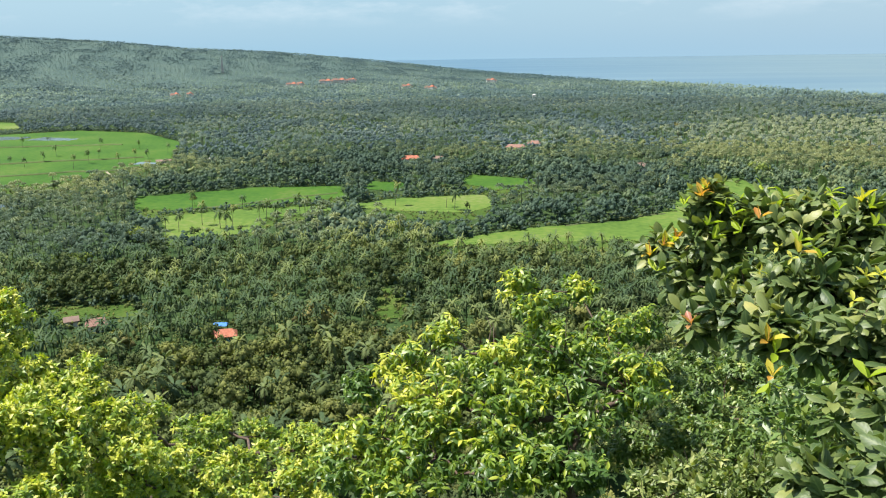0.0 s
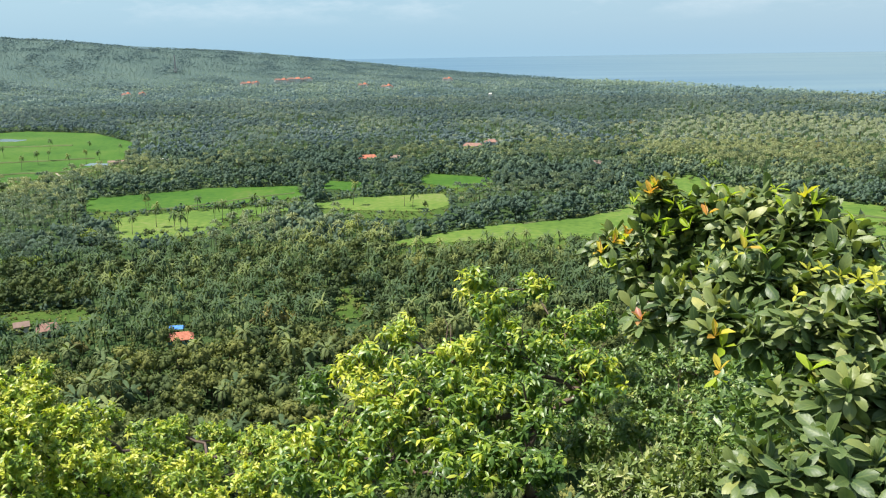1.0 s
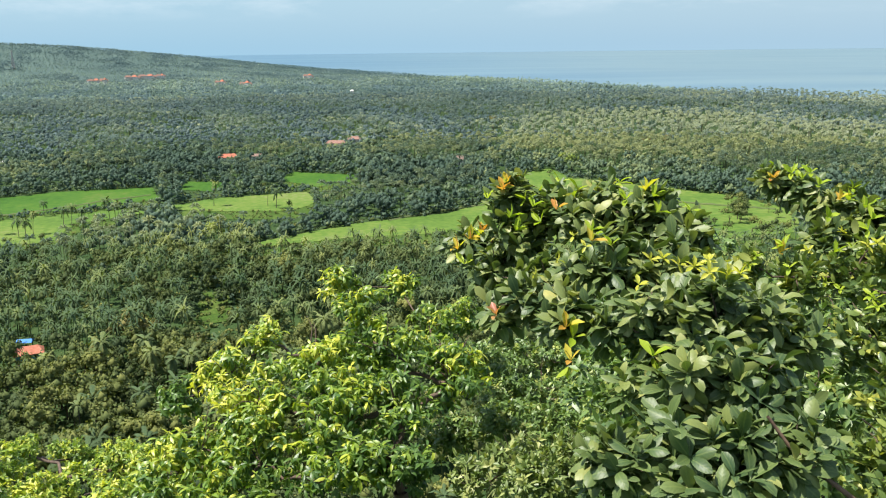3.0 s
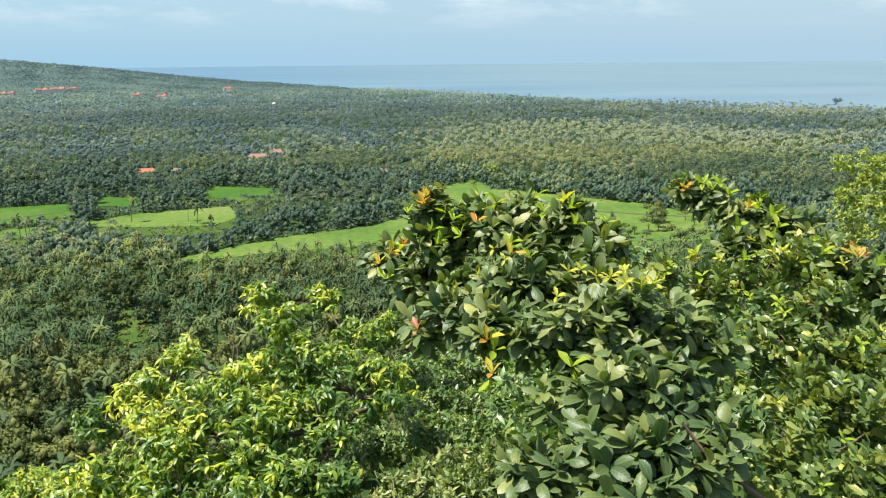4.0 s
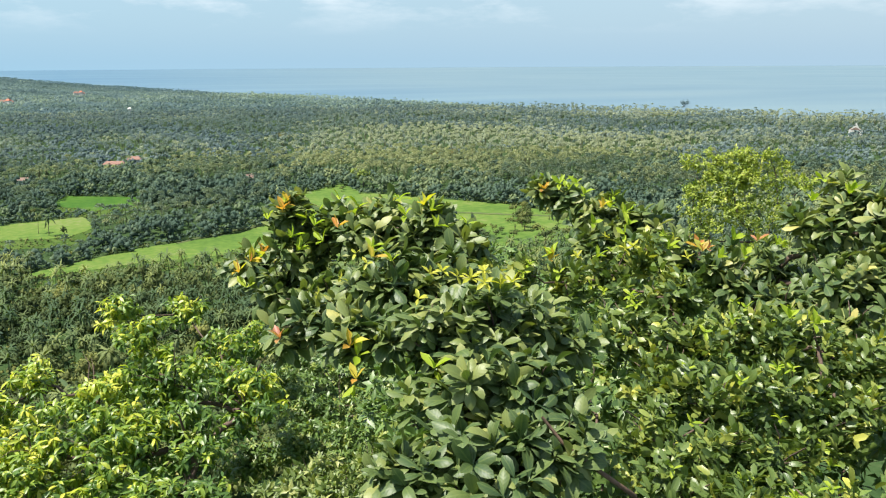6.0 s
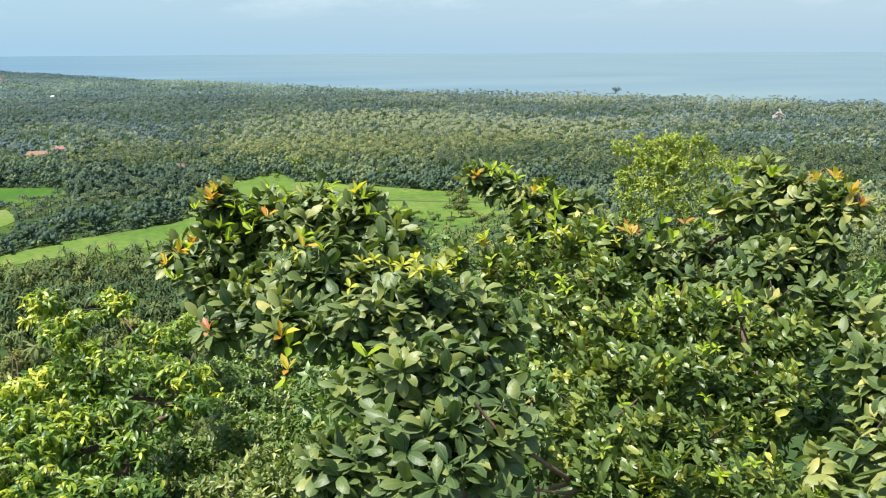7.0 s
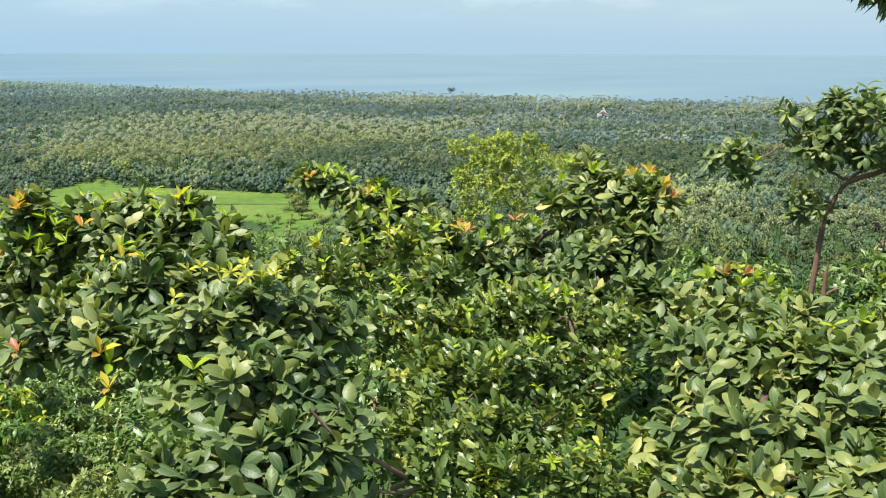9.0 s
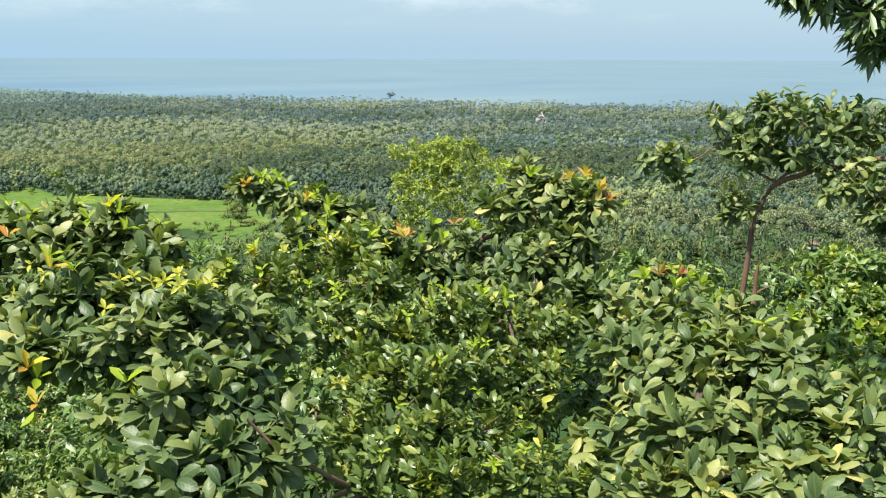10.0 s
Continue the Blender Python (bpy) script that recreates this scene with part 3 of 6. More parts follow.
def leafy(root, boughs, shapes, mat, size, per_m2, count, tilt, singles=0, tone=(0.45, 0.2), top_tone=0.0, leaf_name="leaf", sun_and_flush=None, **how):
    """The leaves of a tree: the nearest to the lookout as single leaves, the rest as foliage."""
    P, A, N, T = rosettes(boughs, per_m2, count, tilt, **how)
    base = np.array(root.location)
    n = len(P)
    sz = size * rng.uniform(0.58, 1.16, n)
    whorl = np.unique(T[:, 0], return_inverse=True)[1]
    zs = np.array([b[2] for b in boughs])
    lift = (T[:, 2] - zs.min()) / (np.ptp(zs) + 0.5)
    flush = sun_and_flush(T) if sun_and_flush else 0.0
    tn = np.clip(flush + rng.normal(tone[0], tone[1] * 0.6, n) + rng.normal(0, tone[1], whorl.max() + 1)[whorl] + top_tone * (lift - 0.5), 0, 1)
    order = np.argsort(np.hypot(P[:, 0], P[:, 1]) - rng.random(n) * 0.8)
    one, rest = order[:singles], order[singles:]
    if singles:
        variants = []
        for i in range(10):
            v, f, co = shapes[i % len(shapes)]
            t = 0.1 + 0.085 * i
            me = mesh_np(leaf_name, v, f, mat, np.hstack([co, np.full((len(v), 1), t)]), smooth=True)
            variants.append((t, me))
        for i in one:
            k = min(9, max(0, int(round((tn[i] - 0.1) / 0.085 + rng.normal(0, 0.7)))))
            ob = child(leaf_name, variants[k][1], root)
            s = np.cross(A[i], N[i])
            ob.matrix_basis = Matrix(((s[0], A[i][0], N[i][0], 0), (s[1], A[i][1], N[i][1], 0), (s[2], A[i][2], N[i][2], 0), (0, 0, 0, 1))).to_4x4() @ Matrix.Scale(float(sz[i]), 4)
            ob.matrix_basis.translation = Vector(P[i] - base)
    me = leaves_mesh("foliage", shapes, P[rest] - base, A[rest], N[rest], sz[rest], tn[rest], mat)
    tagged(child("foliage", me, root), kind="stuff")
    return n


def timber(root, foot, fork, boughs, r0, mat=None, twigs=3, limb_r=0.45, more=()):
    """Trunk from foot to fork, a limb to every bough, and fine twigs in it."""
    mat = mat or M_BARK
    base = np.array(root.location)
    foot, fork = np.array(foot, float), np.array(fork, float)
    v, f = tube(bend(foot - base, fork - base, 0, 8, r0 * 0.35), np.linspace(r0 * 1.25, r0 * 0.8, 8), 9)
    child("trunk", mesh_np("trunk", v, f, mat, smooth=True), root)
    joints = [fork] + [np.array(q, float) for q in more]
    for p, q in zip(joints, joints[1:]):
        v, f = tube(bend(p - base, q - base, 0.02, 6, r0 * 0.2), np.linspace(r0 * 0.8, r0 * 0.6, 6), 8)
        child("branch", mesh_np("branch", v, f, mat, smooth=True), root)
    joined_up = [(q, r0 * limb_r) for q in joints]
    for bx, by, bz, br in sorted(boughs, key=lambda b: math.dist(b[:3], fork)):
        c = np.array((bx, by, bz))
        # each limb leaves the nearest wood that lies nearer to the fork
        q, rq = min(joined_up, key=lambda e: np.linalg.norm(e[0] - c) + 0.25 * np.linalg.norm(e[0] - fork))
        mid = np.linalg.norm(c - q)
        re = max(0.006, rq * 0.7)
        p = bend(q - base, c - base, -0.08 * mid, 7, 0.03 * mid)
        pieces = [tube(p, np.linspace(rq, re, 7), 6)]
        joined_up.append((c, re))
        for _ in range(twigs):
            d = unit(rng.normal(size=3) + np.array((0, 0, 0.4)))
            pieces.append(tube(bend(c - base, c - base + d * br * 0.9, 0.05 * br, 4, 0.04 * br), np.linspace(max(0.005, re * 0.5), 0.003, 4), 4))
        v, f = joined(pieces)
        child("branch", mesh_np("branch", v, f, mat, smooth=True), root)


FRONT_BOUGHS = [
    (1.89, 5.55, 108.78, 0.29), (2.23, 5.12, 108.86, 0.28), (2.60, 4.94, 108.79, 0.27), (1.68, 5.64, 108.50, 0.27),
    (1.81, 4.86, 108.56, 0.31), (2.14, 4.54, 108.64, 0.31), (2.56, 4.46, 108.65, 0.28), (1.54, 4.60, 108.49, 0.20),
    (1.75, 4.20, 108.51, 0.22), (2.04, 3.86, 108.54, 0.30), (2.41, 3.79, 108.57, 0.31), (2.88, 3.94, 108.43, 0.25),
    (2.07, 3.42, 108.39, 0.31), (2.35, 3.36, 108.36, 0.29), (1.77, 3.13, 108.25, 0.26), (2.00, 2.98, 108.22, 0.26),
    (1.62, 3.27, 108.16, 0.16), (2.33, 3.01, 108.19, 0.22), (1.80, 5.62, 109.00, 0.14), (1.59, 6.00, 108.55, 0.16),
    (2.07, 5.41, 108.94, 0.18), (2.36, 5.20, 108.96, 0.16), (2.56, 4.99, 108.94, 0.17), (2.72, 4.77, 108.85, 0.17),
]
BACK_BOUGHS = [
    (4.76, 6.60, 108.73, 0.22), (4.61, 6.71, 108.82, 0.11), (4.90, 6.21, 108.58, 0.26), (5.11, 5.91, 108.56, 0.27),
    (4.73, 5.89, 108.34, 0.30), (4.93, 5.46, 108.36, 0.34), (5.27, 5.29, 108.36, 0.30), (5.58, 4.91, 108.31, 0.30),
    (5.84, 4.56, 108.61, 0.29), (6.01, 4.22, 108.80, 0.23), (6.09, 3.94, 108.81, 0.20), (5.62, 4.24, 108.33, 0.34),
    (5.87, 3.93, 108.39, 0.31), (5.07, 4.18, 108.16, 0.31), (5.18, 3.71, 108.15, 0.31), (5.38, 3.46, 108.21, 0.21),
    (5.08, 4.82, 108.26, 0.28), (6.04, 4.55, 108.91, 0.20),
]
RIGHT_BOUGHS = [
    (6.07, 3.15, 108.22, 0.24), (5.33, 3.13, 108.14, 0.28), (5.55, 2.76, 108.15, 0.28), (5.45, 2.34, 108.27, 0.22),
    (5.28, 1.93, 108.29, 0.25), (4.60, 2.49, 108.13, 0.32), (4.70, 2.11, 108.17, 0.32), (4.86, 1.78, 108.22, 0.28),
    (3.87, 2.18, 108.07, 0.28), (4.03, 1.88, 108.06, 0.31), (4.18, 1.59, 108.10, 0.31), (4.51, 1.38, 108.12, 0.29),
    (4.36, 1.09, 108.12, 0.25), (3.75, 1.61, 107.99, 0.26), (3.92, 1.28, 108.05, 0.26), (3.57, 1.92, 107.97, 0.23),
    (5.28, 1.35, 108.08, 0.22), (3.98, 1.10, 108.04, 0.23), (4.83, 1.08, 108.15, 0.27),
]
SMALL_BOUGHS = [
    (3.76, 4.25, 108.81, 0.17), (3.53, 4.26, 108.66, 0.19), (3.23, 4.34, 108.64, 0.15), (3.70, 3.96, 108.57, 0.25),
    (3.39, 3.87, 108.40, 0.25), (3.66, 3.65, 108.42, 0.27), (4.05, 3.54, 108.36, 0.28), (4.43, 3.39, 108.30, 0.29),
    (4.59, 3.14, 108.21, 0.25), (3.30, 3.46, 108.24, 0.26), (3.38, 3.08, 108.22, 0.28), (3.78, 2.97, 108.21, 0.26),
    (4.00, 2.81, 108.12, 0.24), (2.94, 3.13, 108.12, 0.24), (3.06, 2.84, 108.08, 0.26), (3.44, 2.75, 108.04, 0.25),
    (2.76, 2.77, 108.00, 0.25), (2.98, 2.53, 107.98, 0.25), (3.35, 2.40, 107.91, 0.24), (3.47, 2.21, 107.88, 0.18),
    (2.72, 4.54, 108.70, 0.11), (2.93, 4.43, 108.72, 0.10),
]
MANGO_BOUGHS = [
    (1.32, 14.39, 105.95, 0.40), (2.37, 14.26, 105.96, 0.40), (1.54, 12.76, 105.84, 0.60), (0.04, 12.30, 105.76, 0.42),
    (0.74, 11.70, 105.64, 0.72), (1.80, 12.06, 105.46, 0.70), (2.68, 12.99, 105.48, 0.53), (3.25, 13.42, 105.52, 0.45),
    (-0.62, 12.12, 105.35, 0.53), (-1.36, 12.88, 104.69, 0.43), (-0.10, 11.04, 105.28, 0.71), (0.83, 10.74, 105.16, 0.78),
    (1.78, 10.82, 105.09, 0.70), (2.67, 11.25, 105.21, 0.62), (-0.90, 10.79, 104.83, 0.63), (-0.12, 10.25, 104.78, 0.68),
    (0.74, 9.67, 104.80, 0.73), (1.52, 9.62, 104.87, 0.58), (-1.51, 10.53, 104.44, 0.53), (-0.71, 9.83, 104.46, 0.61),
    (2.89, 11.83, 105.42, 0.49),
]
SHRUB_BOUGHS = [
    (3.94, 13.28, 104.21, 0.61), (4.64, 13.00, 104.10, 0.71), (5.05, 11.90, 104.57, 0.57), (3.45, 12.15, 103.94, 0.66),
    (4.12, 11.43, 104.08, 0.73), (4.71, 10.80, 104.46, 0.61), (3.72, 14.00, 104.46, 0.52), (5.29, 10.68, 104.76, 0.61),
    (2.86, 12.79, 103.76, 0.59), (4.58, 14.84, 104.39, 0.51), (5.05, 14.10, 104.32, 0.56), (5.46, 13.43, 104.46, 0.57),
    (5.85, 12.69, 104.49, 0.59), (6.03, 11.53, 104.78, 0.57), (5.95, 10.38, 104.87, 0.53),
]
PALE_BOUGHS = [
    (2.87, 8.84, 105.08, 0.53), (3.48, 8.64, 105.12, 0.53), (2.29, 8.91, 104.92, 0.42), (3.92, 8.31, 105.31, 0.46),
    (4.10, 7.87, 105.35, 0.40), (3.00, 8.19, 105.08, 0.54),
]
LEFT_BOUGHS = [
    (-10.07, 18.75, 104.41, 0.56), (-10.26, 18.43, 103.76, 0.74), (-9.15, 17.51, 102.87, 1.05), (-8.60, 18.80, 102.47, 0.95),
    (-8.50, 15.39, 102.79, 1.13), (-7.37, 15.85, 102.55, 1.10), (-7.50, 18.85, 101.49, 0.83), (-7.28, 14.48, 102.16, 1.07),
    (-6.51, 15.79, 101.68, 1.00), (-6.93, 20.65, 99.92, 0.91), (-5.83, 16.75, 100.75, 1.05), (-10.34, 17.07, 103.47, 1.13),
    (-9.43, 14.90, 102.92, 1.15),
]
LOW_BOUGHS = [
    (-5.48, 20.68, 99.13, 1.10), (-4.87, 24.68, 97.70, 1.06), (-3.21, 23.08, 98.47, 0.98), (-3.21, 17.26, 100.42, 0.92),
    (-7.20, 30.03, 95.77, 0.92), (-8.14, 28.06, 96.94, 0.78), (-1.76, 24.09, 97.94, 1.09), (-4.53, 16.86, 100.25, 0.94),
]
LIME_BOUGHS = [
    (20.75, 21.60, 106.01, 0.81), (21.65, 20.79, 106.41, 0.91), (22.46, 19.90, 106.26, 0.81), (20.51, 21.65, 105.12, 0.85),
    (21.52, 20.66, 105.12, 1.11), (22.48, 19.63, 105.13, 0.85), (20.82, 21.10, 104.13, 0.91), (21.94, 19.95, 104.13, 0.97),
    (20.51, 21.93, 106.64, 0.44), (22.37, 20.10, 106.85, 0.44), (23.03, 19.20, 106.03, 0.48), (21.52, 20.80, 105.77, 1.05),
    (21.95, 20.53, 106.77, 0.65), (21.09, 21.38, 106.60, 0.69),
]
TALL_BOUGHS = [
    (7.29, 3.81, 109.05, 0.23), (7.51, 3.42, 109.31, 0.25), (7.67, 3.26, 109.06, 0.26), (7.81, 3.28, 109.48, 0.20),
    (7.76, 2.88, 109.41, 0.28), (7.82, 2.92, 109.15, 0.20), (7.86, 2.58, 109.42, 0.25), (7.94, 2.35, 109.38, 0.30),
    (7.66, 2.42, 109.02, 0.24), (7.62, 2.15, 108.87, 0.24), (7.60, 2.10, 108.67, 0.13), (7.58, 3.32, 108.68, 0.16),
    (7.90, 2.03, 109.15, 0.37),
]
ROUND_BOUGHS = [
    (12.33, 3.97, 107.03, 0.48), (12.51, 3.52, 107.20, 0.44), (11.68, 4.16, 106.87, 0.34), (11.34, 3.44, 106.75, 0.53),
    (11.14, 3.85, 106.55, 0.34), (11.48, 3.02, 106.81, 0.48), (12.60, 3.03, 107.03, 0.61), (9.52, 2.50, 107.00, 0.31),
    (8.89, 2.74, 106.98, 0.29),
]
OVER_BOUGHS = [
    (5.26, 1.59, 110.30, 0.19), (5.19, 1.77, 110.38, 0.15), (5.11, 1.98, 110.42, 0.13), (5.31, 1.45, 110.21, 0.23),
    (5.28, 1.55, 110.12, 0.10),
]


def on_land(x, y, dz=-0.15):
    return (x, y, float(land(x, y)) + dz)


def sprout(root, place, up, mat, label, n=5, size=0.10, tilt=(12, 70), shapes=LANCE2, name="young_leaf"):
    """A whorl of fresh leaves at a twig's end."""
    base = np.array(root.location)
    u = unit(np.array(up, float))
    e1 = unit(np.cross(u, (0.3, 1, 0.1)))
    e2 = np.cross(u, e1)
    for i in range(n):
        phi, tl = i * 2.39996 + rng.uniform(0, 0.5), radians(tilt[0] + (tilt[1] - tilt[0]) * i / max(1, n - 1))
        rad = e1 * math.cos(phi) + e2 * math.sin(phi)
        A = u * math.cos(tl) + rad * math.sin(tl)
        N = u * math.sin(tl) - rad * math.cos(tl)
        s = np.cross(A, N)
        v, f, co = shapes[int(rng.integers(0, len(shapes)))]
        me = mesh_np(name, v * size * rng.uniform(0.75, 1.1), f, mat, np.hstack([co, np.full((len(v), 1), rng.random())]), smooth=True)
        ob = child(name, me, root, label)
        ob.matrix_basis = Matrix(((s[0], A[0], N[0], 0), (s[1], A[1], N[1], 0), (s[2], A[2], N[2], 0), (0, 0, 0, 1)))
        ob.matrix_basis.translation = Vector(np.array(place) - base)


# ---- trees of the lookout ----
front = thing("cashew_tree", on_land(2.9, 4.6), "glossy dark green broad-leaved cashew tree with orange and lime young leaves", "tree")
timber(front, on_land(2.9, 4.6), (3.0, 4.3, 107.2), FRONT_BOUGHS, 0.09)
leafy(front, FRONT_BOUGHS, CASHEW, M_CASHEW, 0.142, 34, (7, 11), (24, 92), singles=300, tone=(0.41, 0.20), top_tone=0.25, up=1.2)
for p, up, m, lab, k in [((1.77, 5.55, 109.10), (-0.3, -0.2, 1), M_RED_LEAF, "orange young leaf", 5), ((1.50, 5.95, 108.56), (-0.5, -0.2, 0.9), M_RED_LEAF, "orange young leaf", 5),
                         ((1.66, 5.9, 108.65), (-0.4, 0, 1), M_LIME_LEAF, "lime young leaf", 5), ((2.05, 4.70, 108.88), (0, -0.3, 1), M_LIME_LEAF, "lime young leaf", 3),
                         ((1.58, 3.80, 108.46), (-0.1, -0.2, 1), M_RED_LEAF, "reddish young leaf", 4), ((1.56, 3.78, 108.44), (-0.5, -0.4, -0.9), M_LIME_LEAF, "lime young leaf", 4),
                         ((1.96, 3.62, 108.44), (0, -0.4, 1), M_LIME_LEAF, "lime young leaf", 3), ((2.57, 4.95, 109.02), (0.2, -0.2, 1), M_LIME_LEAF, "lime young leaf", 4),
                         ((1.85, 5.4, 109.0), (-0.7, -0.2, 0.6), M_LIME_LEAF, "lime young leaf", 4), ((2.1, 3.2, 107.95), (-0.4, -0.4, 0.9), M_LIME_LEAF, "lime young leaf", 3)]:
    sprout(front, p, up, m, lab, k)

back = thing("cashew_tree", on_land(6.0, 5.6), "dark green cashew tree with pink and lime shoots on its crown", "tree")
timber(back, on_land(6.0, 5.6), (5.7, 5.1, 107.2), BACK_BOUGHS, 0.09)
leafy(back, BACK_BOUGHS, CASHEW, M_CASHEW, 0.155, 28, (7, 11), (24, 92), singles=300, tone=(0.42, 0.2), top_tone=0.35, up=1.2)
for p, up, m, lab, k in [((4.65, 6.66, 108.86), (-0.6, -0.2, 0.7), M_RED_LEAF, "orange young leaf", 4), ((4.75, 6.5, 108.85), (-0.2, -0.2, 1), M_LIME_LEAF, "lime young leaf", 4), ((5.35, 5.3, 108.44), (0, -0.3, 1), M_PINK_LEAF, "pink young leaf", 4),
                         ((5.02, 5.95, 108.7), (0, -0.3, 1), M_LIME_LEAF, "lime young leaf", 4), ((6.12, 3.95, 109.02), (0, -0.3, 1), M_PINK_LEAF, "pink young leaf", 4), ((6.17, 3.80, 108.86), (0.5, -0.3, 0.8), M_RED_LEAF, "orange young leaf", 5),
                         ((5.09, 3.98, 108.2), (0, -0.4, 1), M_LIME_LEAF, "lime young leaf", 4), ((5.68, 4.8, 108.52), (0, -0.4, 1), M_LIME_LEAF, "lime young leaf", 5), ((5.9, 4.4, 109.0), (0, -0.2, 1), M_LIME_LEAF, "lime young leaf", 5)]:
    sprout(back, p, up, m, lab, k)

right = thing("cashew_tree", on_land(5.2, 1.9), "broad-leaved grey-green cashew tree with a pink-tipped top", "tree")
timber(right, on_land(5.2, 1.9), (5.0, 2.1, 107.0), RIGHT_BOUGHS, 0.08)
leafy(right, RIGHT_BOUGHS, CASHEW, M_CASHEW, 0.152, 32, (7, 11), (24, 92), singles=300, tone=(0.44, 0.2), top_tone=0.1, up=1.2)
for p, up, m, lab, k in [((6.09, 3.15, 108.36), (0, -0.3, 1), M_PINK_LEAF, "pink young leaf", 6), ((5.98, 3.25, 108.33), (-0.3, -0.3, 1), M_LIME_LEAF, "lime young leaf", 5), ((6.12, 3.0, 108.33), (0.3, -0.3, 1), M_LIME_LEAF, "lime young leaf", 5),
                         ((5.44, 1.55, 108.43), (0.2, -0.3, 1), M_LIME_LEAF, "lime young leaf", 5), ((5.42, 2.55, 108.24), (0, -0.3, 1), M_LIME_LEAF, "lime young leaf", 2), ((3.62, 3.44, 108.06), (0, -0.3, 1), M_LIME_LEAF, "bright lime young leaf", 3)]:
    sprout(right, p, up, m, lab, k)

small = thing("small_leaved_tree", on_land(4.2, 3.9), "dense tree with small green leaves and yellow new shoots", "tree")
timber(small, on_land(4.2, 3.9), (4.0, 3.7, 106.9), SMALL_BOUGHS, 0.06)
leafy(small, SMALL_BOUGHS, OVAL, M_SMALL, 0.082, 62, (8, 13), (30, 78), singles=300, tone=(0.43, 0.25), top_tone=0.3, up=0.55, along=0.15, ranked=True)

tall = thing("young_tree", on_land(7.45, 3.52), "slender open tree with bare brown trunk and broad leaves", "tree")
timber(tall, on_land(7.45, 3.52), (7.64, 3.18, 108.62), TALL_BOUGHS, 0.031, mat=M_BROWNBARK, limb_r=0.5, more=[(7.74, 3.04, 108.9), (7.81, 2.62, 109.06), (7.89, 2.08, 109.19)])
leafy(tall, TALL_BOUGHS, CASHEW, M_CASHEW, 0.135, 7, (5, 8), (35, 110), singles=300, tone=(0.33, 0.2), up=0.9, inner=0.2, clumps=7, spread=1.0)
sprout(tall, (7.28, 3.68, 109.06), (0, -0.4, 1), M_LIME_LEAF, "yellow young leaf", 6, 0.08)

mango = thing("mango_tree", on_land(1.9, 11.0), "leafy mango tree with drooping narrow leaves and yellow-green flush", "tree")
timber(mango, on_land(1.9, 11.0), (1.85, 11.2, 103.6), MANGO_BOUGHS, 0.16)
# sunlit left side and top painted into leaf tone, along with yellow-green flush
leafy(mango, MANGO_BOUGHS, LANCE, M_MANGO, 0.152, 21, (6, 10), (70, 135), singles=300, tone=(0.5, 0.19), top_tone=0.5, up=1.1, sun_and_flush=lambda p: 0.24 * smooth01((0.9 - p[:, 0]) / 2.2) + 0.2 * np.sin(2.6 * p[:, 0] + 1.9 * p[:, 1]) * np.sin(3.3 * p[:, 2] + p[:, 0]))

shrub = thing("shrub", on_land(4.3, 13.0), "dense dark green small-leaved shrub on the slope", "shrub")
timber(shrub, on_land(4.3, 13.0), (4.2, 13.2, 101.5), SHRUB_BOUGHS, 0.07)
leafy(shrub, SHRUB_BOUGHS, OVATE, M_SHRUB, 0.115, 26, (8, 13), (45, 125), singles=0, tone=(0.5, 0.22))

pale = thing("shrub", on_land(3.4, 9.0), "pale olive-leaved shrub below the cashew tree", "shrub")
timber(pale, on_land(3.4, 9.0), (3.3, 9.1, 103.4), PALE_BOUGHS, 0.05)
leafy(pale, PALE_BOUGHS, OVATE, M_PALE, 0.12, 24, (8, 12), (20, 100), singles=150, tone=(0.5, 0.2))

left = thing("leafy_tree", on_land(-9.5, 18.5), "sunlit yellow-green tree filling the slope", "tree")
timber(left, on_land(-9.5, 18.5), (-8.6, 18.2, 97.5), LEFT_BOUGHS, 0.2)
leafy(left, LEFT_BOUGHS, OVATE, M_SUNNY, 0.16, 16, (9, 14), (45, 130), singles=0, tone=(0.48, 0.3), top_tone=0.4)

low = thing("leafy_tree", on_land(-3.5, 24.0), "bright green bushy tree lower on the slope", "tree")
timber(low, on_land(-3.5, 24.0), (-3.6, 23.5, 93), LOW_BOUGHS, 0.2)
leafy(low, LOW_BOUGHS, OVATE, M_SUNNY, 0.168, 14.5, (9, 14), (45, 130), singles=0, tone=(0.42, 0.3), top_tone=0.4)

lime = thing("lime_green_tree", on_land(21.7, 20.7), "airy round lime-green tree with thin stems", "tree")
timber(lime, on_land(21.7, 20.7), (21.65, 20.6, 102.2), LIME_BOUGHS, 0.11, limb_r=0.4)
leafy(lime, LIME_BOUGHS, OVATE, M_LIMETREE, 0.14, 9.5, (7, 11), (20, 120), singles=0, tone=(0.5, 0.2), low=-0.9, inner=0.5)

rounded = thing("bush", on_land(11.6, 2.6), "light green round-leaved bush on the slope", "bush")
timber(rounded, on_land(11.6, 2.6), (11.7, 2.7, 104.4), ROUND_BOUGHS, 0.07)
leafy(rounded, ROUND_BOUGHS, ROUND, M_ROUND, 0.09, 30, (7, 11), (25, 110), singles=120, tone=(0.5, 0.22))

over = thing("overhanging_tree", on_land(5.3, -1.6), "tree whose dark drooping branch hangs into the sky", "tree")
timber(over, on_land(5.3, -1.6), (5.4, -0.9, 110.9), OVER_BOUGHS, 0.09)
leafy(over, OVER_BOUGHS, LONG, M_DROOP, 0.2, 22, (8, 12), (10, 60), singles=200, tone=(0.45, 0.22), up=-1.3, low=-1.1, inner=0.5)

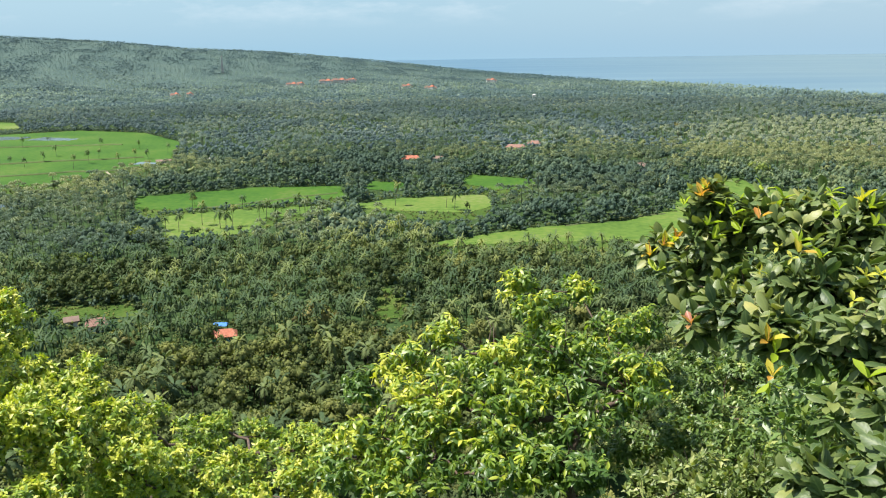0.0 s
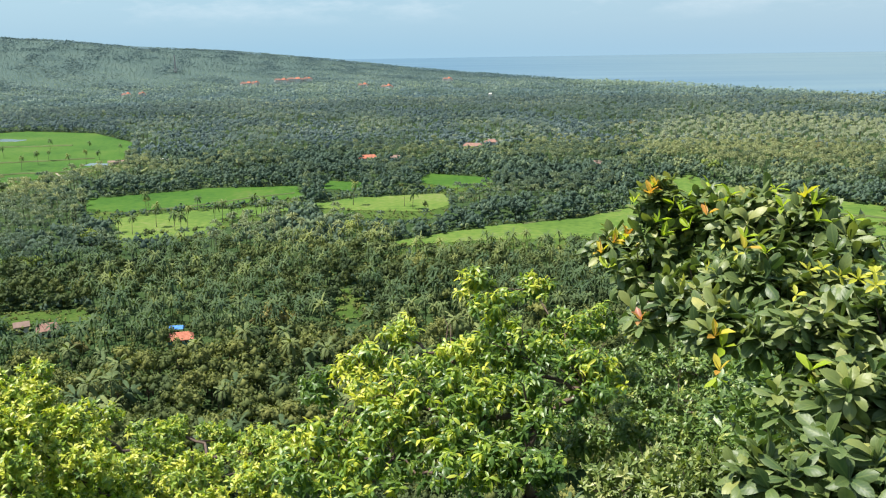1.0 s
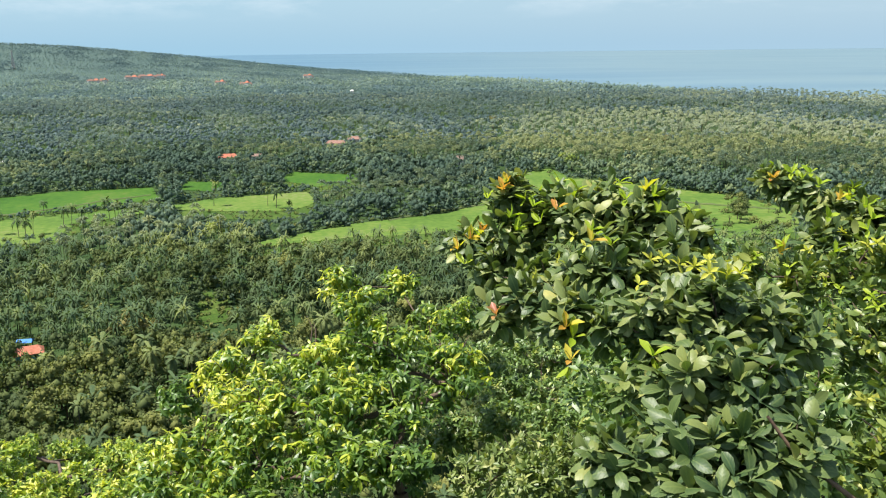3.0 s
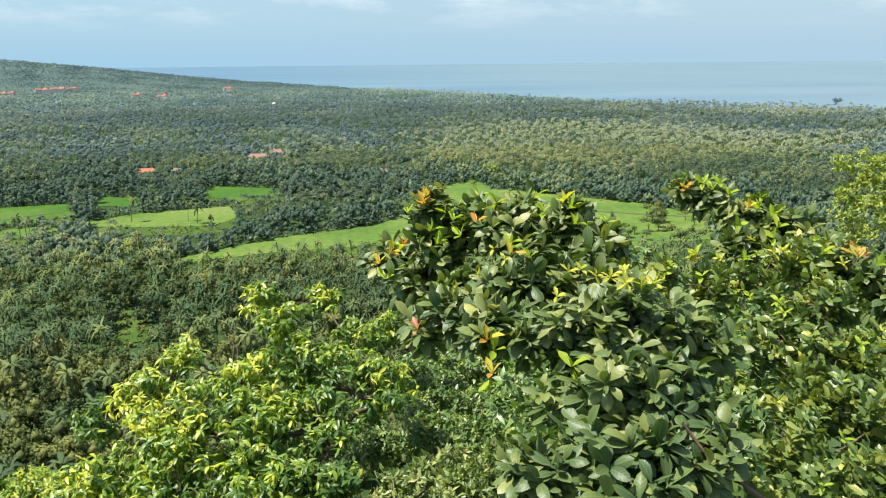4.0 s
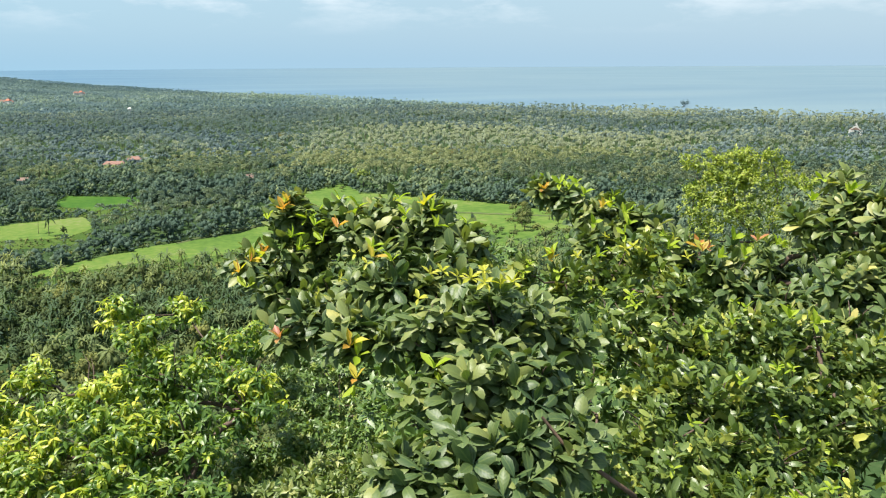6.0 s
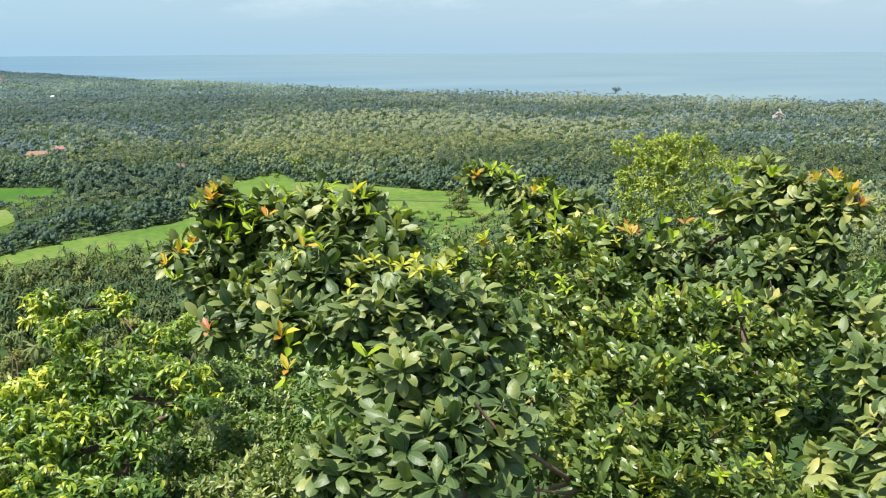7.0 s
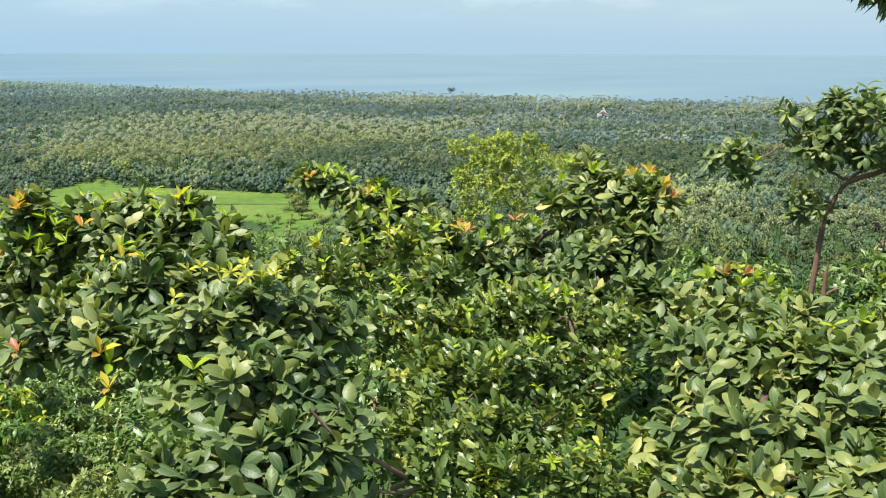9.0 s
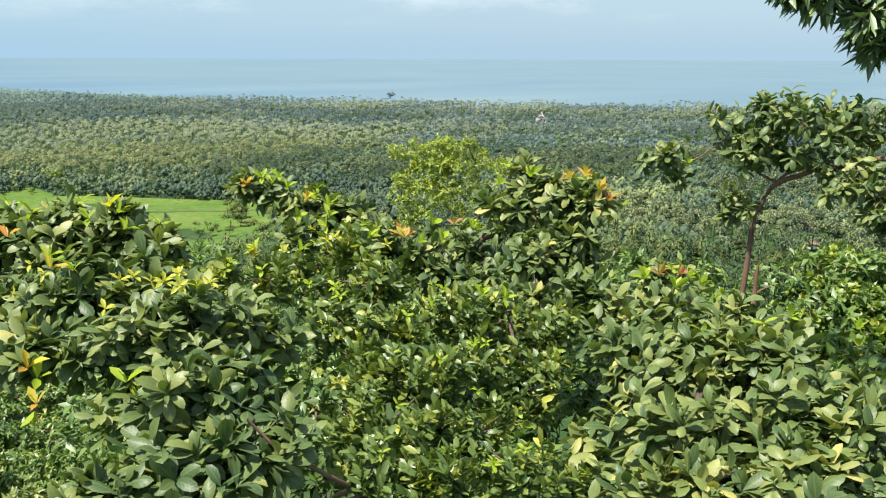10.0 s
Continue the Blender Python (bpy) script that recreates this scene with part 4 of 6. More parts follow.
for line, r0, r1 in (([(2.16, 2.98, 108.46), (2.24, 2.94, 108.34), (2.39, 2.84, 108.20), (2.51, 2.75, 108.10), (2.70, 2.95, 107.92), (2.95, 3.4, 107.6)], 0.007, 0.016),
                     ([(2.39, 2.84, 108.03), (2.52, 2.78, 108.00), (2.66, 2.72, 108.02), (2.78, 2.85, 107.95), (2.98, 3.4, 107.5)], 0.006, 0.014)):
    limb_v, limb_f = tube(line, np.linspace(r0, r1, len(line)), 7)
    child("branch", mesh_np("branch", limb_v - np.array(front.location), limb_f, M_BROWNBARK, smooth=True), front, "bare brown branch")
snag = thing("tree_stump", on_land(7.7, 3.08), "broken brown bare stem beside the young tree", "stump")
snag_foot = np.array(on_land(7.7, 3.08))
snag_v, snag_f = tube(np.array([snag_foot - (0, 0, 0.2), (7.69, 3.10, 106.4), (7.69, 3.10, 107.17), (7.68, 3.13, 107.55), (7.68, 3.13, 107.77), (7.68, 3.13, 108.04), (7.69, 3.12, 108.18)]) - snag_foot, (0.05, 0.045, 0.04, 0.035, 0.026, 0.018, 0.006), 8)
child("stem", mesh_np("stem", snag_v, snag_f, M_BROWNBARK, smooth=True), snag)
for tip, r in (((7.60, 3.32, 107.67), 0.03), ((7.72, 3.00, 107.95), 0.012), ((7.64, 3.2, 108.1), 0.01)):
    limb_v, limb_f = tube(bend(np.array((7.68, 3.13, tip[2] - 0.1)) - snag_foot, np.array(tip) - snag_foot, 0.02, 4), np.linspace(r, r * 0.6, 4), 6)
    child("broken_branch", mesh_np("broken_branch", limb_v, limb_f, M_BROWNBARK, smooth=True), snag)
for p in ((6.47, 2.70, 108.08), (6.40, 2.62, 107.98), (6.55, 2.72, 108.0)):
    sprout(right, p, (rng.normal(0, 0.4), -0.3, 0.6), M_DEAD, "dry brown leaf", 6, 0.13, (30, 120), LONG, "dry_leaf")

# yellow-green tips over the small-leaved tree
for bx, by, bz, br in SMALL_BOUGHS:
    for _ in range(2):
        d = unit(rng.normal(size=3) + np.array((0, -0.5, 0.7)))
        sprout(small, (bx + d[0] * br, by + d[1] * br, bz + d[2] * br * 0.85), (d[0] * 0.5, d[1] * 0.5, 1), M_LIME_LEAF, "yellow-green young leaf", int(rng.integers(4, 7)), 0.062, (20, 95), OVAL)

# shoots that stand out on the crowns: place and number of leaves
for x, y, z, k in [(1.71, 5.48, 109.06, 5), (1.94, 5.04, 108.99, 3), (1.56, 5.46, 108.76, 5), (1.48, 5.52, 108.72, 5), (1.41, 5.56, 108.64, 4), (1.93, 4.44, 108.92, 3), (2.49, 4.91, 109.11, 4), (1.62, 3.99, 108.57, 4)]:
    sprout(front, (x, y, z), (rng.normal(0, 0.35), rng.normal(-0.25, 0.2), 0.8), M_RED_LEAF, "orange young leaf", k, 0.115, (12, 68), LANCE2)
for x, y, z, k in [(1.62, 5.54, 108.99, 3), (1.70, 5.29, 108.90, 4), (1.86, 5.27, 108.97, 3), (1.90, 5.22, 108.87, 4), (1.73, 5.25, 108.82, 5), (1.43, 5.45, 108.56, 3), (1.96, 4.52, 108.96, 3), (2.01, 4.33, 108.91, 3), (2.35, 4.89, 109.06, 4), (2.51, 4.85, 109.08, 5), (2.48, 4.73, 109.00, 3), (1.65, 3.96, 108.52, 4), (1.80, 3.35, 108.63, 3)]:
    sprout(front, (x, y, z), (rng.normal(0, 0.35), rng.normal(-0.25, 0.2), 0.8), M_LIME_LEAF, "lime young leaf", k, 0.115, (12, 68), LANCE2)
for x, y, z, k in [(1.95, 4.75, 108.88, 2), (1.90, 4.43, 108.89, 2), (2.31, 4.28, 108.83, 6), (2.21, 4.24, 108.84, 5), (2.38, 4.23, 108.80, 5), (2.25, 3.83, 108.90, 7), (2.33, 3.82, 108.93, 6), (2.27, 3.71, 108.90, 7), (2.33, 3.64, 108.90, 6), (2.40, 3.64, 108.90, 5), (1.91, 3.75, 108.85, 3), (1.64, 4.56, 108.70, 2), (1.78, 4.57, 108.78, 2)]:
    sprout(front, (x, y, z), (rng.normal(0, 0.35), rng.normal(-0.25, 0.2), 0.8), M_YELLOW_LEAF, "pale yellow young leaf", k + 2, 0.062, (25, 100), LANCE2)
for x, y, z, k in [(1.37, 4.43, 108.52, 4)]:
    sprout(front, (x, y, z), (rng.normal(0, 0.35), rng.normal(-0.25, 0.2), 0.8), M_PINK_LEAF, "pink young leaf", k, 0.115, (12, 68), LANCE2)
for x, y, z, k in [(4.52, 6.59, 108.84, 5), (4.75, 6.00, 108.75, 4), (5.04, 5.09, 108.53, 6), (6.04, 3.93, 109.04, 4), (6.00, 3.77, 108.95, 6), (6.12, 3.74, 108.68, 4)]:
    sprout(back, (x, y, z), (rng.normal(0, 0.35), rng.normal(-0.25, 0.2), 0.8), M_RED_LEAF, "orange young leaf", k, 0.115, (12, 68), LANCE2)
for x, y, z, k in [(4.51, 6.64, 108.79, 4), (4.62, 6.47, 108.91, 5), (4.76, 6.41, 108.91, 4), (4.73, 6.25, 108.83, 4), (4.81, 5.96, 108.74, 5), (4.85, 5.82, 108.71, 5), (4.55, 5.86, 108.64, 5), (4.91, 4.73, 108.53, 5), (5.35, 5.02, 108.58, 5), (5.72, 4.59, 108.93, 5), (5.91, 4.39, 109.03, 5), (5.49, 4.70, 108.58, 5), (5.10, 4.65, 108.54, 5), (6.23, 3.69, 108.77, 3)]:
    sprout(back, (x, y, z), (rng.normal(0, 0.35), rng.normal(-0.25, 0.2), 0.8), M_LIME_LEAF, "lime young leaf", k, 0.115, (12, 68), LANCE2)
for x, y, z, k in [(3.66, 4.29, 108.98, 3), (3.60, 4.24, 108.93, 4), (3.18, 4.42, 108.81, 6), (3.37, 4.22, 108.81, 5), (3.80, 4.06, 108.85, 5), (4.04, 3.28, 108.57, 5), (4.21, 3.25, 108.52, 4)]:
    sprout(small, (x, y, z), (rng.normal(0, 0.35), rng.normal(-0.25, 0.2), 0.8), M_LIME_LEAF, "lime young leaf", k, 0.098, (12, 68), LANCE2)
for x, y, z, k in [(4.55, 5.67, 108.56, 4), (4.38, 5.83, 108.38, 6), (4.83, 5.16, 108.61, 6)]:
    sprout(back, (x, y, z), (rng.normal(0, 0.35), rng.normal(-0.25, 0.2), 0.8), M_YELLOW_LEAF, "pale yellow young leaf", k + 2, 0.062, (25, 100), LANCE2)
for x, y, z, k in [(3.60, 4.15, 108.87, 6), (3.54, 4.16, 108.86, 5), (3.81, 3.89, 108.83, 5)]:
    sprout(small, (x, y, z), (rng.normal(0, 0.35), rng.normal(-0.25, 0.2), 0.8), M_YELLOW_LEAF, "pale yellow young leaf", k + 2, 0.056, (25, 100), LANCE2)
for x, y, z, k in [(3.15, 4.43, 108.77, 4)]:
    sprout(small, (x, y, z), (rng.normal(0, 0.35), rng.normal(-0.25, 0.2), 0.8), M_RED_LEAF, "orange young leaf", k, 0.098, (12, 68), LANCE2)
for x, y, z, k in [(4.94, 4.93, 108.54, 5), (6.00, 4.05, 109.01, 6), (6.05, 3.71, 108.86, 5), (5.40, 4.81, 108.60, 3)]:
    sprout(back, (x, y, z), (rng.normal(0, 0.35), rng.normal(-0.25, 0.2), 0.8), M_PINK_LEAF, "pink young leaf", k, 0.115, (12, 68), LANCE2)
for x, y, z, k in [(5.83, 3.21, 108.36, 6), (5.42, 2.73, 108.45, 6), (5.61, 2.64, 108.45, 5)]:
    sprout(right, (x, y, z), (rng.normal(0, 0.35), rng.normal(-0.25, 0.2), 0.8), M_LIME_LEAF, "lime young leaf", k, 0.115, (12, 68), LANCE2)
for x, y, z, k in [(5.86, 3.11, 108.40, 6), (5.93, 2.99, 108.41, 6)]:
    sprout(right, (x, y, z), (rng.normal(0, 0.35), rng.normal(-0.25, 0.2), 0.8), M_PINK_LEAF, "pink young leaf", k, 0.115, (12, 68), LANCE2)

# fresh lime tips over the cashew crowns
for root, boughs, n in ((front, FRONT_BOUGHS, 8), (back, BACK_BOUGHS, 7), (right, RIGHT_BOUGHS, 5)):
    for bx, by, bz, br in sorted(boughs, key=lambda b: -b[2])[:n]:
        sprout(root, (bx + rng.normal(0, 0.4) * br, by + rng.normal(0, 0.4) * br, bz + 0.85 * br), (rng.normal(0, 0.3), rng.normal(0, 0.3), 1), M_LIME_LEAF, "lime young leaf", int(rng.integers(3, 6)), 0.10, (20, 80), CASHEW)

# shaded slope thicket, boughs filling camera-view gaps under and behind the cashew trees
for k, az in enumerate(np.arange(26.5, 76, 4.0)):
    a = radians(float(az))
    boughs = []
    for el, d in ((-15.5, 12.5), (-19, 10.0), (-23, 8.6), (-27.5, 7.4), (-32, 6.4), (-36.5, 5.7), (-21, 9.2)):
        e = radians(el + rng.normal(0, 0.6))
        q = a + radians(rng.normal(0, 1.0))
        boughs.append((d * math.sin(q) * math.cos(e), d * math.cos(q) * math.cos(e), EYE_Z + d * math.sin(e), d * 0.070))
    fx_, fy_ = 8.2 * math.sin(a), 8.2 * math.cos(a)
    bush = thing("shrub", on_land(fx_, fy_), "dark green shrub in the thicket below the trees", "shrub", "shrubs of the thicket")
    timber(bush, on_land(fx_, fy_), (fx_, fy_, on_land(fx_, fy_)[2] + 1.5), boughs, 0.05, twigs=1)
    leafy(bush, boughs, OVATE, M_SHRUB, 0.155, 7, (8, 12), (35, 120), tone=(0.45, 0.2), spread=0.85)

# ---- coconut palms and forest trees ----
def frond(az, lift, length, segs, width, droop, leaflets=0):
    """One palm frond: a ridged strip, or a rib with leaflets."""
    s = np.linspace(0, 1, segs + 1)
    out = length * s * (1 - 0.22 * s * s * max(0.0, droop))
    z = length * (lift * s - droop * s * s)
    p = np.stack([out * math.sin(az), out * math.cos(az), z], -1)
    side = np.array((math.cos(az), -math.sin(az), 0))
    if not leaflets:
        w = width * np.sin(np.pi * np.clip(s * 0.85 + 0.12, 0, 1)) ** 0.7
        l, r = p - side * w[:, None] - (0, 0, 0.35) * w[:, None], p + side * w[:, None] - (0, 0, 0.35) * w[:, None]
        v = np.stack([l, p, r], 1).reshape(-1, 3)
        f = []
        for i in range(segs):
            a, b = 3 * i, 3 * i + 3
            f += [(a, a + 1, b + 1), (a, b + 1, b), (a + 1, a + 2, b + 2), (a + 1, b + 2, b + 1)]
        return v, np.array(f)
    v, f = [], []
    for k in range(leaflets):
        q = 0.12 + 0.86 * k / (leaflets - 1)
        c = np.array([np.interp(q, s, p[:, i]) for i in range(3)])
        d = np.array([np.interp(min(1, q + 0.12), s, p[:, i]) for i in range(3)])
        ll = width * 1.5 * math.sin(math.pi * min(1, q * 0.8 + 0.15)) ** 0.8
        for sg in (-1, 1):
            o = len(v)
            e = c + (d - c) * 2.0 + side * sg * ll - np.array((0, 0, 0.55 * ll))
            v += [c, d, e]
            f.append((o, o + 1, o + 2) if sg < 0 else (o, o + 2, o + 1))
    return np.array(v), np.array(f)


def palm_shape(seed, height, fronds, segs, length=3.6, leaflets=0, trunk_sides=3, width=0.55):
    """Crown and trunk arrays of a coconut palm, foot at 0."""
    r = np.random.default_rng(seed)
    lean = r.normal(0, 0.07, 2) * height
    crown = []
    for i in range(fronds):
        lift = 1.5 - 1.7 * i / fronds + r.normal(0, 0.12)
        v, f = frond(i * 2.39996 + r.normal(0, 0.15), lift, length * r.uniform(0.85, 1.12), segs, width, 0.75 + 0.3 * r.random(), leaflets)
        crown.append((v + np.array((lean[0], lean[1], height)), f))
    trunk = None
    if trunk_sides:
        s = np.linspace(0, 1, 4)
        p = np.stack([lean[0] * s ** 2, lean[1] * s ** 2, height * s], -1)
        trunk = tube(p, (0.24, 0.17, 0.15, 0.13), trunk_sides)
    return joined(crown), trunk


def crown_shape(seed, height, radius, sprays, size, lumps=6, soft=0.75, rings=1, sides=6, core=0.8):
    """A broad crown: loose leaf sprays over an uneven leafy core. Verts, triangles, normals."""
    r = np.random.default_rng(seed)
    cs = [(np.array((r.normal(0, 0.45) * radius, r.normal(0, 0.45) * radius, height - radius * r.uniform(0.3, 0.95))), radius * r.uniform(0.36, 0.58)) for _ in range(lumps)]
    v, f, ns = [], [], []
    for c, cr in cs:
        apex = len(v)
        v.append(c + np.array((r.normal(0, 0.12), r.normal(0, 0.12), r.uniform(0.85, 1.05))) * cr * core)
        ns.append(np.array((0, 0, 1.0)))
        for k in range(rings):
            el = radians(90 - 100 * (k + 1) / rings) if rings > 1 else radians(-8)
            for q in range(sides):
                az = 2 * math.pi * (q + 0.5 * k) / sides + r.normal(0, 0.12)
                d = np.array((math.cos(az) * math.cos(el), math.sin(az) * math.cos(el), math.sin(el)))
                v.append(c + d * cr * core * r.uniform(0.72, 1.12))
                ns.append(unit(d + (0, 0, 0.15)))
        for q in range(sides):
            p = (q + 1) % sides
            f.append((apex, apex + 1 + q, apex + 1 + p))
            for k in range(rings - 1):
                a, b = apex + 1 + k * sides, apex + 1 + (k + 1) * sides
                f += [(a + q, b + q, a + p), (b + q, b + p, a + p)]
    for _ in range(sprays):
        c, cr = cs[int(r.integers(0, lumps))]
        d = unit(r.normal(size=3) + np.array((0, 0, 0.45)))
        p = c + d * cr * r.uniform(0.85, 1.15)
        n = unit(d + r.normal(0, 0.4, 3))
        a = unit(np.cross(n, r.normal(size=3)))
        b = np.cross(n, a)
        k = size * r.uniform(0.6, 1.25)
        o = len(v)
        v += [p + a * k, p + b * k * r.uniform(0.5, 0.9) + n * 0.25 * k, p - a * k * 0.9, p - b * k * r.uniform(0.5, 0.9) - n * 0.2 * k]
        ns += [unit(d * soft + n * (1 - soft))] * 4
        f += [(o, o + 1, o + 2), (o, o + 2, o + 3)]
    return np.array(v), np.array(f), np.array(ns)


def scatter(name, shapes, x, y, z, scale, tone, mat, label, category, group=""):
    """One mesh of many trees: each takes one of the shapes, turned and scaled."""
    which = rng.integers(0, len(shapes), len(x))
    turn = rng.uniform(0, 2 * np.pi, len(x))
    vs, fs, cs, ns, o = [], [], [], [], 0
    for i, (v, f, nv) in enumerate(shapes):
        m = which == i
        k = int(m.sum())
        if not k:
            continue
        c, s = np.cos(turn[m])[:, None], np.sin(turn[m])[:, None]
        sc = scale[m][:, None]
        w = np.stack([sc * (c * v[None, :, 0] - s * v[None, :, 1]) + x[m][:, None], sc * (s * v[None, :, 0] + c * v[None, :, 1]) + y[m][:, None], sc * v[None, :, 2] + z[m][:, None]], -1)
        vs.append(w.reshape(-1, 3))
        ns.append(np.stack([c * nv[None, :, 0] - s * nv[None, :, 1], s * nv[None, :, 0] + c * nv[None, :, 1], np.repeat(nv[None, :, 2], k, 0)], -1).reshape(-1, 3))
        fs.append((f[None] + (np.arange(k) * len(v))[:, None, None] + o).reshape(-1, 3))
        t = np.clip(tone[m][:, None] + rng.normal(0, 0.035, (k, len(v))), 0, 1)
        cs.append(np.stack([np.ones_like(t), np.zeros_like(t), t], -1).reshape(-1, 3))
        o += k * len(v)
    ob = new(name, mesh_np(name, np.concatenate(vs), np.concatenate(fs), mat, np.concatenate(cs), normals=np.concatenate(ns)))
    return tagged(ob, label, category, group, "stuff")


# palm grove in a patch of sun; the sunlight is painted as leaf tone
SUNLIT_GROVE = [(197, 697), (295, 1039), (425, 1293), (605, 1190), (647, 1008), (721, 806), (638, 686), (450, 715), (264, 740)]
AZ0, AZ1 = radians(-32), radians(77)
HOUSE_SPOTS = [(-32, 860), (108, 982), (87, 967), (186, 787), (-88, 319), (-84, 301), (-145, 334), (-158, 340), (1067, 818), (-299, 902), (-188, 923), (-4, 865), (538, 200), (493, 177)]


def free_spots(r0, r1, step, tree_h, thin=True):
    """Tree places between two distances, off fields and houses and the camera's sightlines to them."""
    rings = np.arange(r0, r1, step)
    th = np.concatenate([np.arange(AZ0, AZ1, step / q) for q in rings])
    r = np.concatenate([np.full(len(np.arange(AZ0, AZ1, step / q)), q) for q in rings])
    th = th + rng.uniform(-0.6, 0.6, len(r)) * step / r
    r = r + rng.uniform(-0.6, 0.6, len(r)) * step
    x, y = r * np.sin(th), r * np.cos(th)
    keep = (r > 335) | (np.degrees(th) < 19)
    if thin:
        keep &= ~((r > 198) & (r < 304) & (np.degrees(th) < 6.5))
    keep &= r < np.interp(np.degrees(th), S_AZ, S_R) - 25
    for _, _, _, poly in FIELDS:
        keep &= ~inside(poly, x, y)
        # no trees whose tops would hide the field from the camera
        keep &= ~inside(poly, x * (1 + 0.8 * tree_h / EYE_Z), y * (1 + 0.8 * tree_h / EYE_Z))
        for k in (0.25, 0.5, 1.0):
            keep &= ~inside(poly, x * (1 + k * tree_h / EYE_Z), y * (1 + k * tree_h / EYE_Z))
    for hx, hy in HOUSE_SPOTS:
        gap = 3.5 if hy < 250 else 5.5 if math.hypot(hx, hy) < 600 else 8.5
        # keeps the camera's view of the house open
        for g in (1.0, 1 + 0.25 * tree_h / EYE_Z, 1 + 0.5 * tree_h / EYE_Z) if math.hypot(hx, hy) > 600 else (1.0, 1 + 0.12 * tree_h / EYE_Z):
            keep &= np.hypot(x * g - hx, y * g - hy) > gap
    return x[keep], y[keep]


def patchy(x, y, size, seed):
    """Smooth noise over the plan, about 0 to 1."""
    r = np.random.default_rng(seed)
    s = np.zeros(len(x))
    for _ in range(7):
        k = r.normal(0, 1, 2) * 2.2 / size
        s += np.sin(k[0] * x + k[1] * y + r.uniform(0, 6.28))
    return 0.5 + s / 7.5


def woods(r0, r1, step, palm_shapes, broad_shapes, tree_h, far, label_p, label_b, low=1.0):
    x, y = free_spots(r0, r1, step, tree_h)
    z = land(x, y)
    fray = 70 * (patchy(x, y, 90, 31) - 0.5), 70 * (patchy(x, y, 90, 32) - 0.5)
    grove = inside(SUNLIT_GROVE, x + fray[0] + rng.normal(0, 22, len(x)), y + fray[1] + rng.normal(0, 22, len(x)))
    g = grove | (patchy(x, y, 260, 3) > 0.86)
    p_palm = np.clip(0.45 + 2.4 * (patchy(x, y, 95, 5) - 0.5), 0.06, 0.95)
    dist = np.hypot(x, y)
    p_palm = np.where(dist < 310, 0.18, np.where(dist < 480, np.maximum(p_palm, 0.6), p_palm))
    p_palm = np.where(g, 0.93, p_palm)
    band = np.zeros(len(x), bool)
    for _, _, _, poly in FIELDS:
        for k in (0.97, 0.94, 0.90):
            band |= inside(poly, x * k, y * k)
    p_palm = np.where(band, 0.12, p_palm)
    palm = rng.random(len(x)) < p_palm
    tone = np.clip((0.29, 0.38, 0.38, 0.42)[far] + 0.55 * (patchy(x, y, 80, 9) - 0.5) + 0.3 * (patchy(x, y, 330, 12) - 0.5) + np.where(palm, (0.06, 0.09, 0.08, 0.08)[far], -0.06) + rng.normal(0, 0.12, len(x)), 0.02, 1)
    # sun through the clouds, put into the grove's tone
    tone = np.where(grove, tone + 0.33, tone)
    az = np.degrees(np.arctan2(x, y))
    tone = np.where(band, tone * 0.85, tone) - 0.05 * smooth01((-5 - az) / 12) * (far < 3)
    # sun and haze painted as lighter near woods rightward; light palms before the dark ridge
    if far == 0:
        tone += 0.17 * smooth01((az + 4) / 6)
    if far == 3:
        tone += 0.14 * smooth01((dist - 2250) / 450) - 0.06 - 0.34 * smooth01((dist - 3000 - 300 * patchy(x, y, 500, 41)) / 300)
    # sunlit patches and haze painted as lighter tone, rightward and along the shore
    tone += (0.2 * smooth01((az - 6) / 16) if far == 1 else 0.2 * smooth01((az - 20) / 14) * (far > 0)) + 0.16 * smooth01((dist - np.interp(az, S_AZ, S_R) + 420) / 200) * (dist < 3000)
    sc = rng.uniform(0.78, 1.22, len(x)) * np.where(palm, 1.0, 0.8 + 0.6 * patchy(x, y, 60, 15).clip(0, 1)) 
    sc = sc * low
    # far picks leaf colours with more haze painted in
    scatter("palm_grove", palm_shapes, x[palm], y[palm], z[palm], sc[palm], tone[palm], (M_FROND, M_FROND_PLAIN_HAZE, M_FROND_COAST_HAZE, M_FROND_RIDGE_HAZE)[far], label_p, "palms")
    b = ~palm & ((rng.random(len(x)) < 0.72) | (far != 1))
    odd = rng.random(len(x)) < 0.06
    wide = rng.uniform(0.7, 1.6, len(x)) if far == 1 else rng.uniform(0.75, 1.2, len(x))
    wide = np.minimum(sc * wide, np.where(band | (far != 1), 1.12, 1.6))
    scatter("woodland", broad_shapes, x[b], y[b], (z - 7.5 * np.clip(wide - 1, 0, 1))[b], wide[b], np.where(odd, tone + 0.35, tone)[b], (M_CANOPY, M_CANOPY_PLAIN_HAZE, M_CANOPY_COAST_HAZE, M_CANOPY_RIDGE_HAZE)[far], label_b, "woods")


def upward(v, f):
    """Turn every triangle to the sky."""
    a, b, c = v[f[:, 0]], v[f[:, 1]], v[f[:, 2]]
    flip = np.cross(b - a, c - a)[:, 2] < 0
    f = f.copy()
    f[flip] = f[flip][:, ::-1]
    return f


def domed(v, top, soft):
    """Normals of a palm's crown: out from its heart and up."""
    n = unit(v - (top - np.array((0, 0, 1.6))))
    return unit(n * soft + np.array((0, 0, 0.45)))


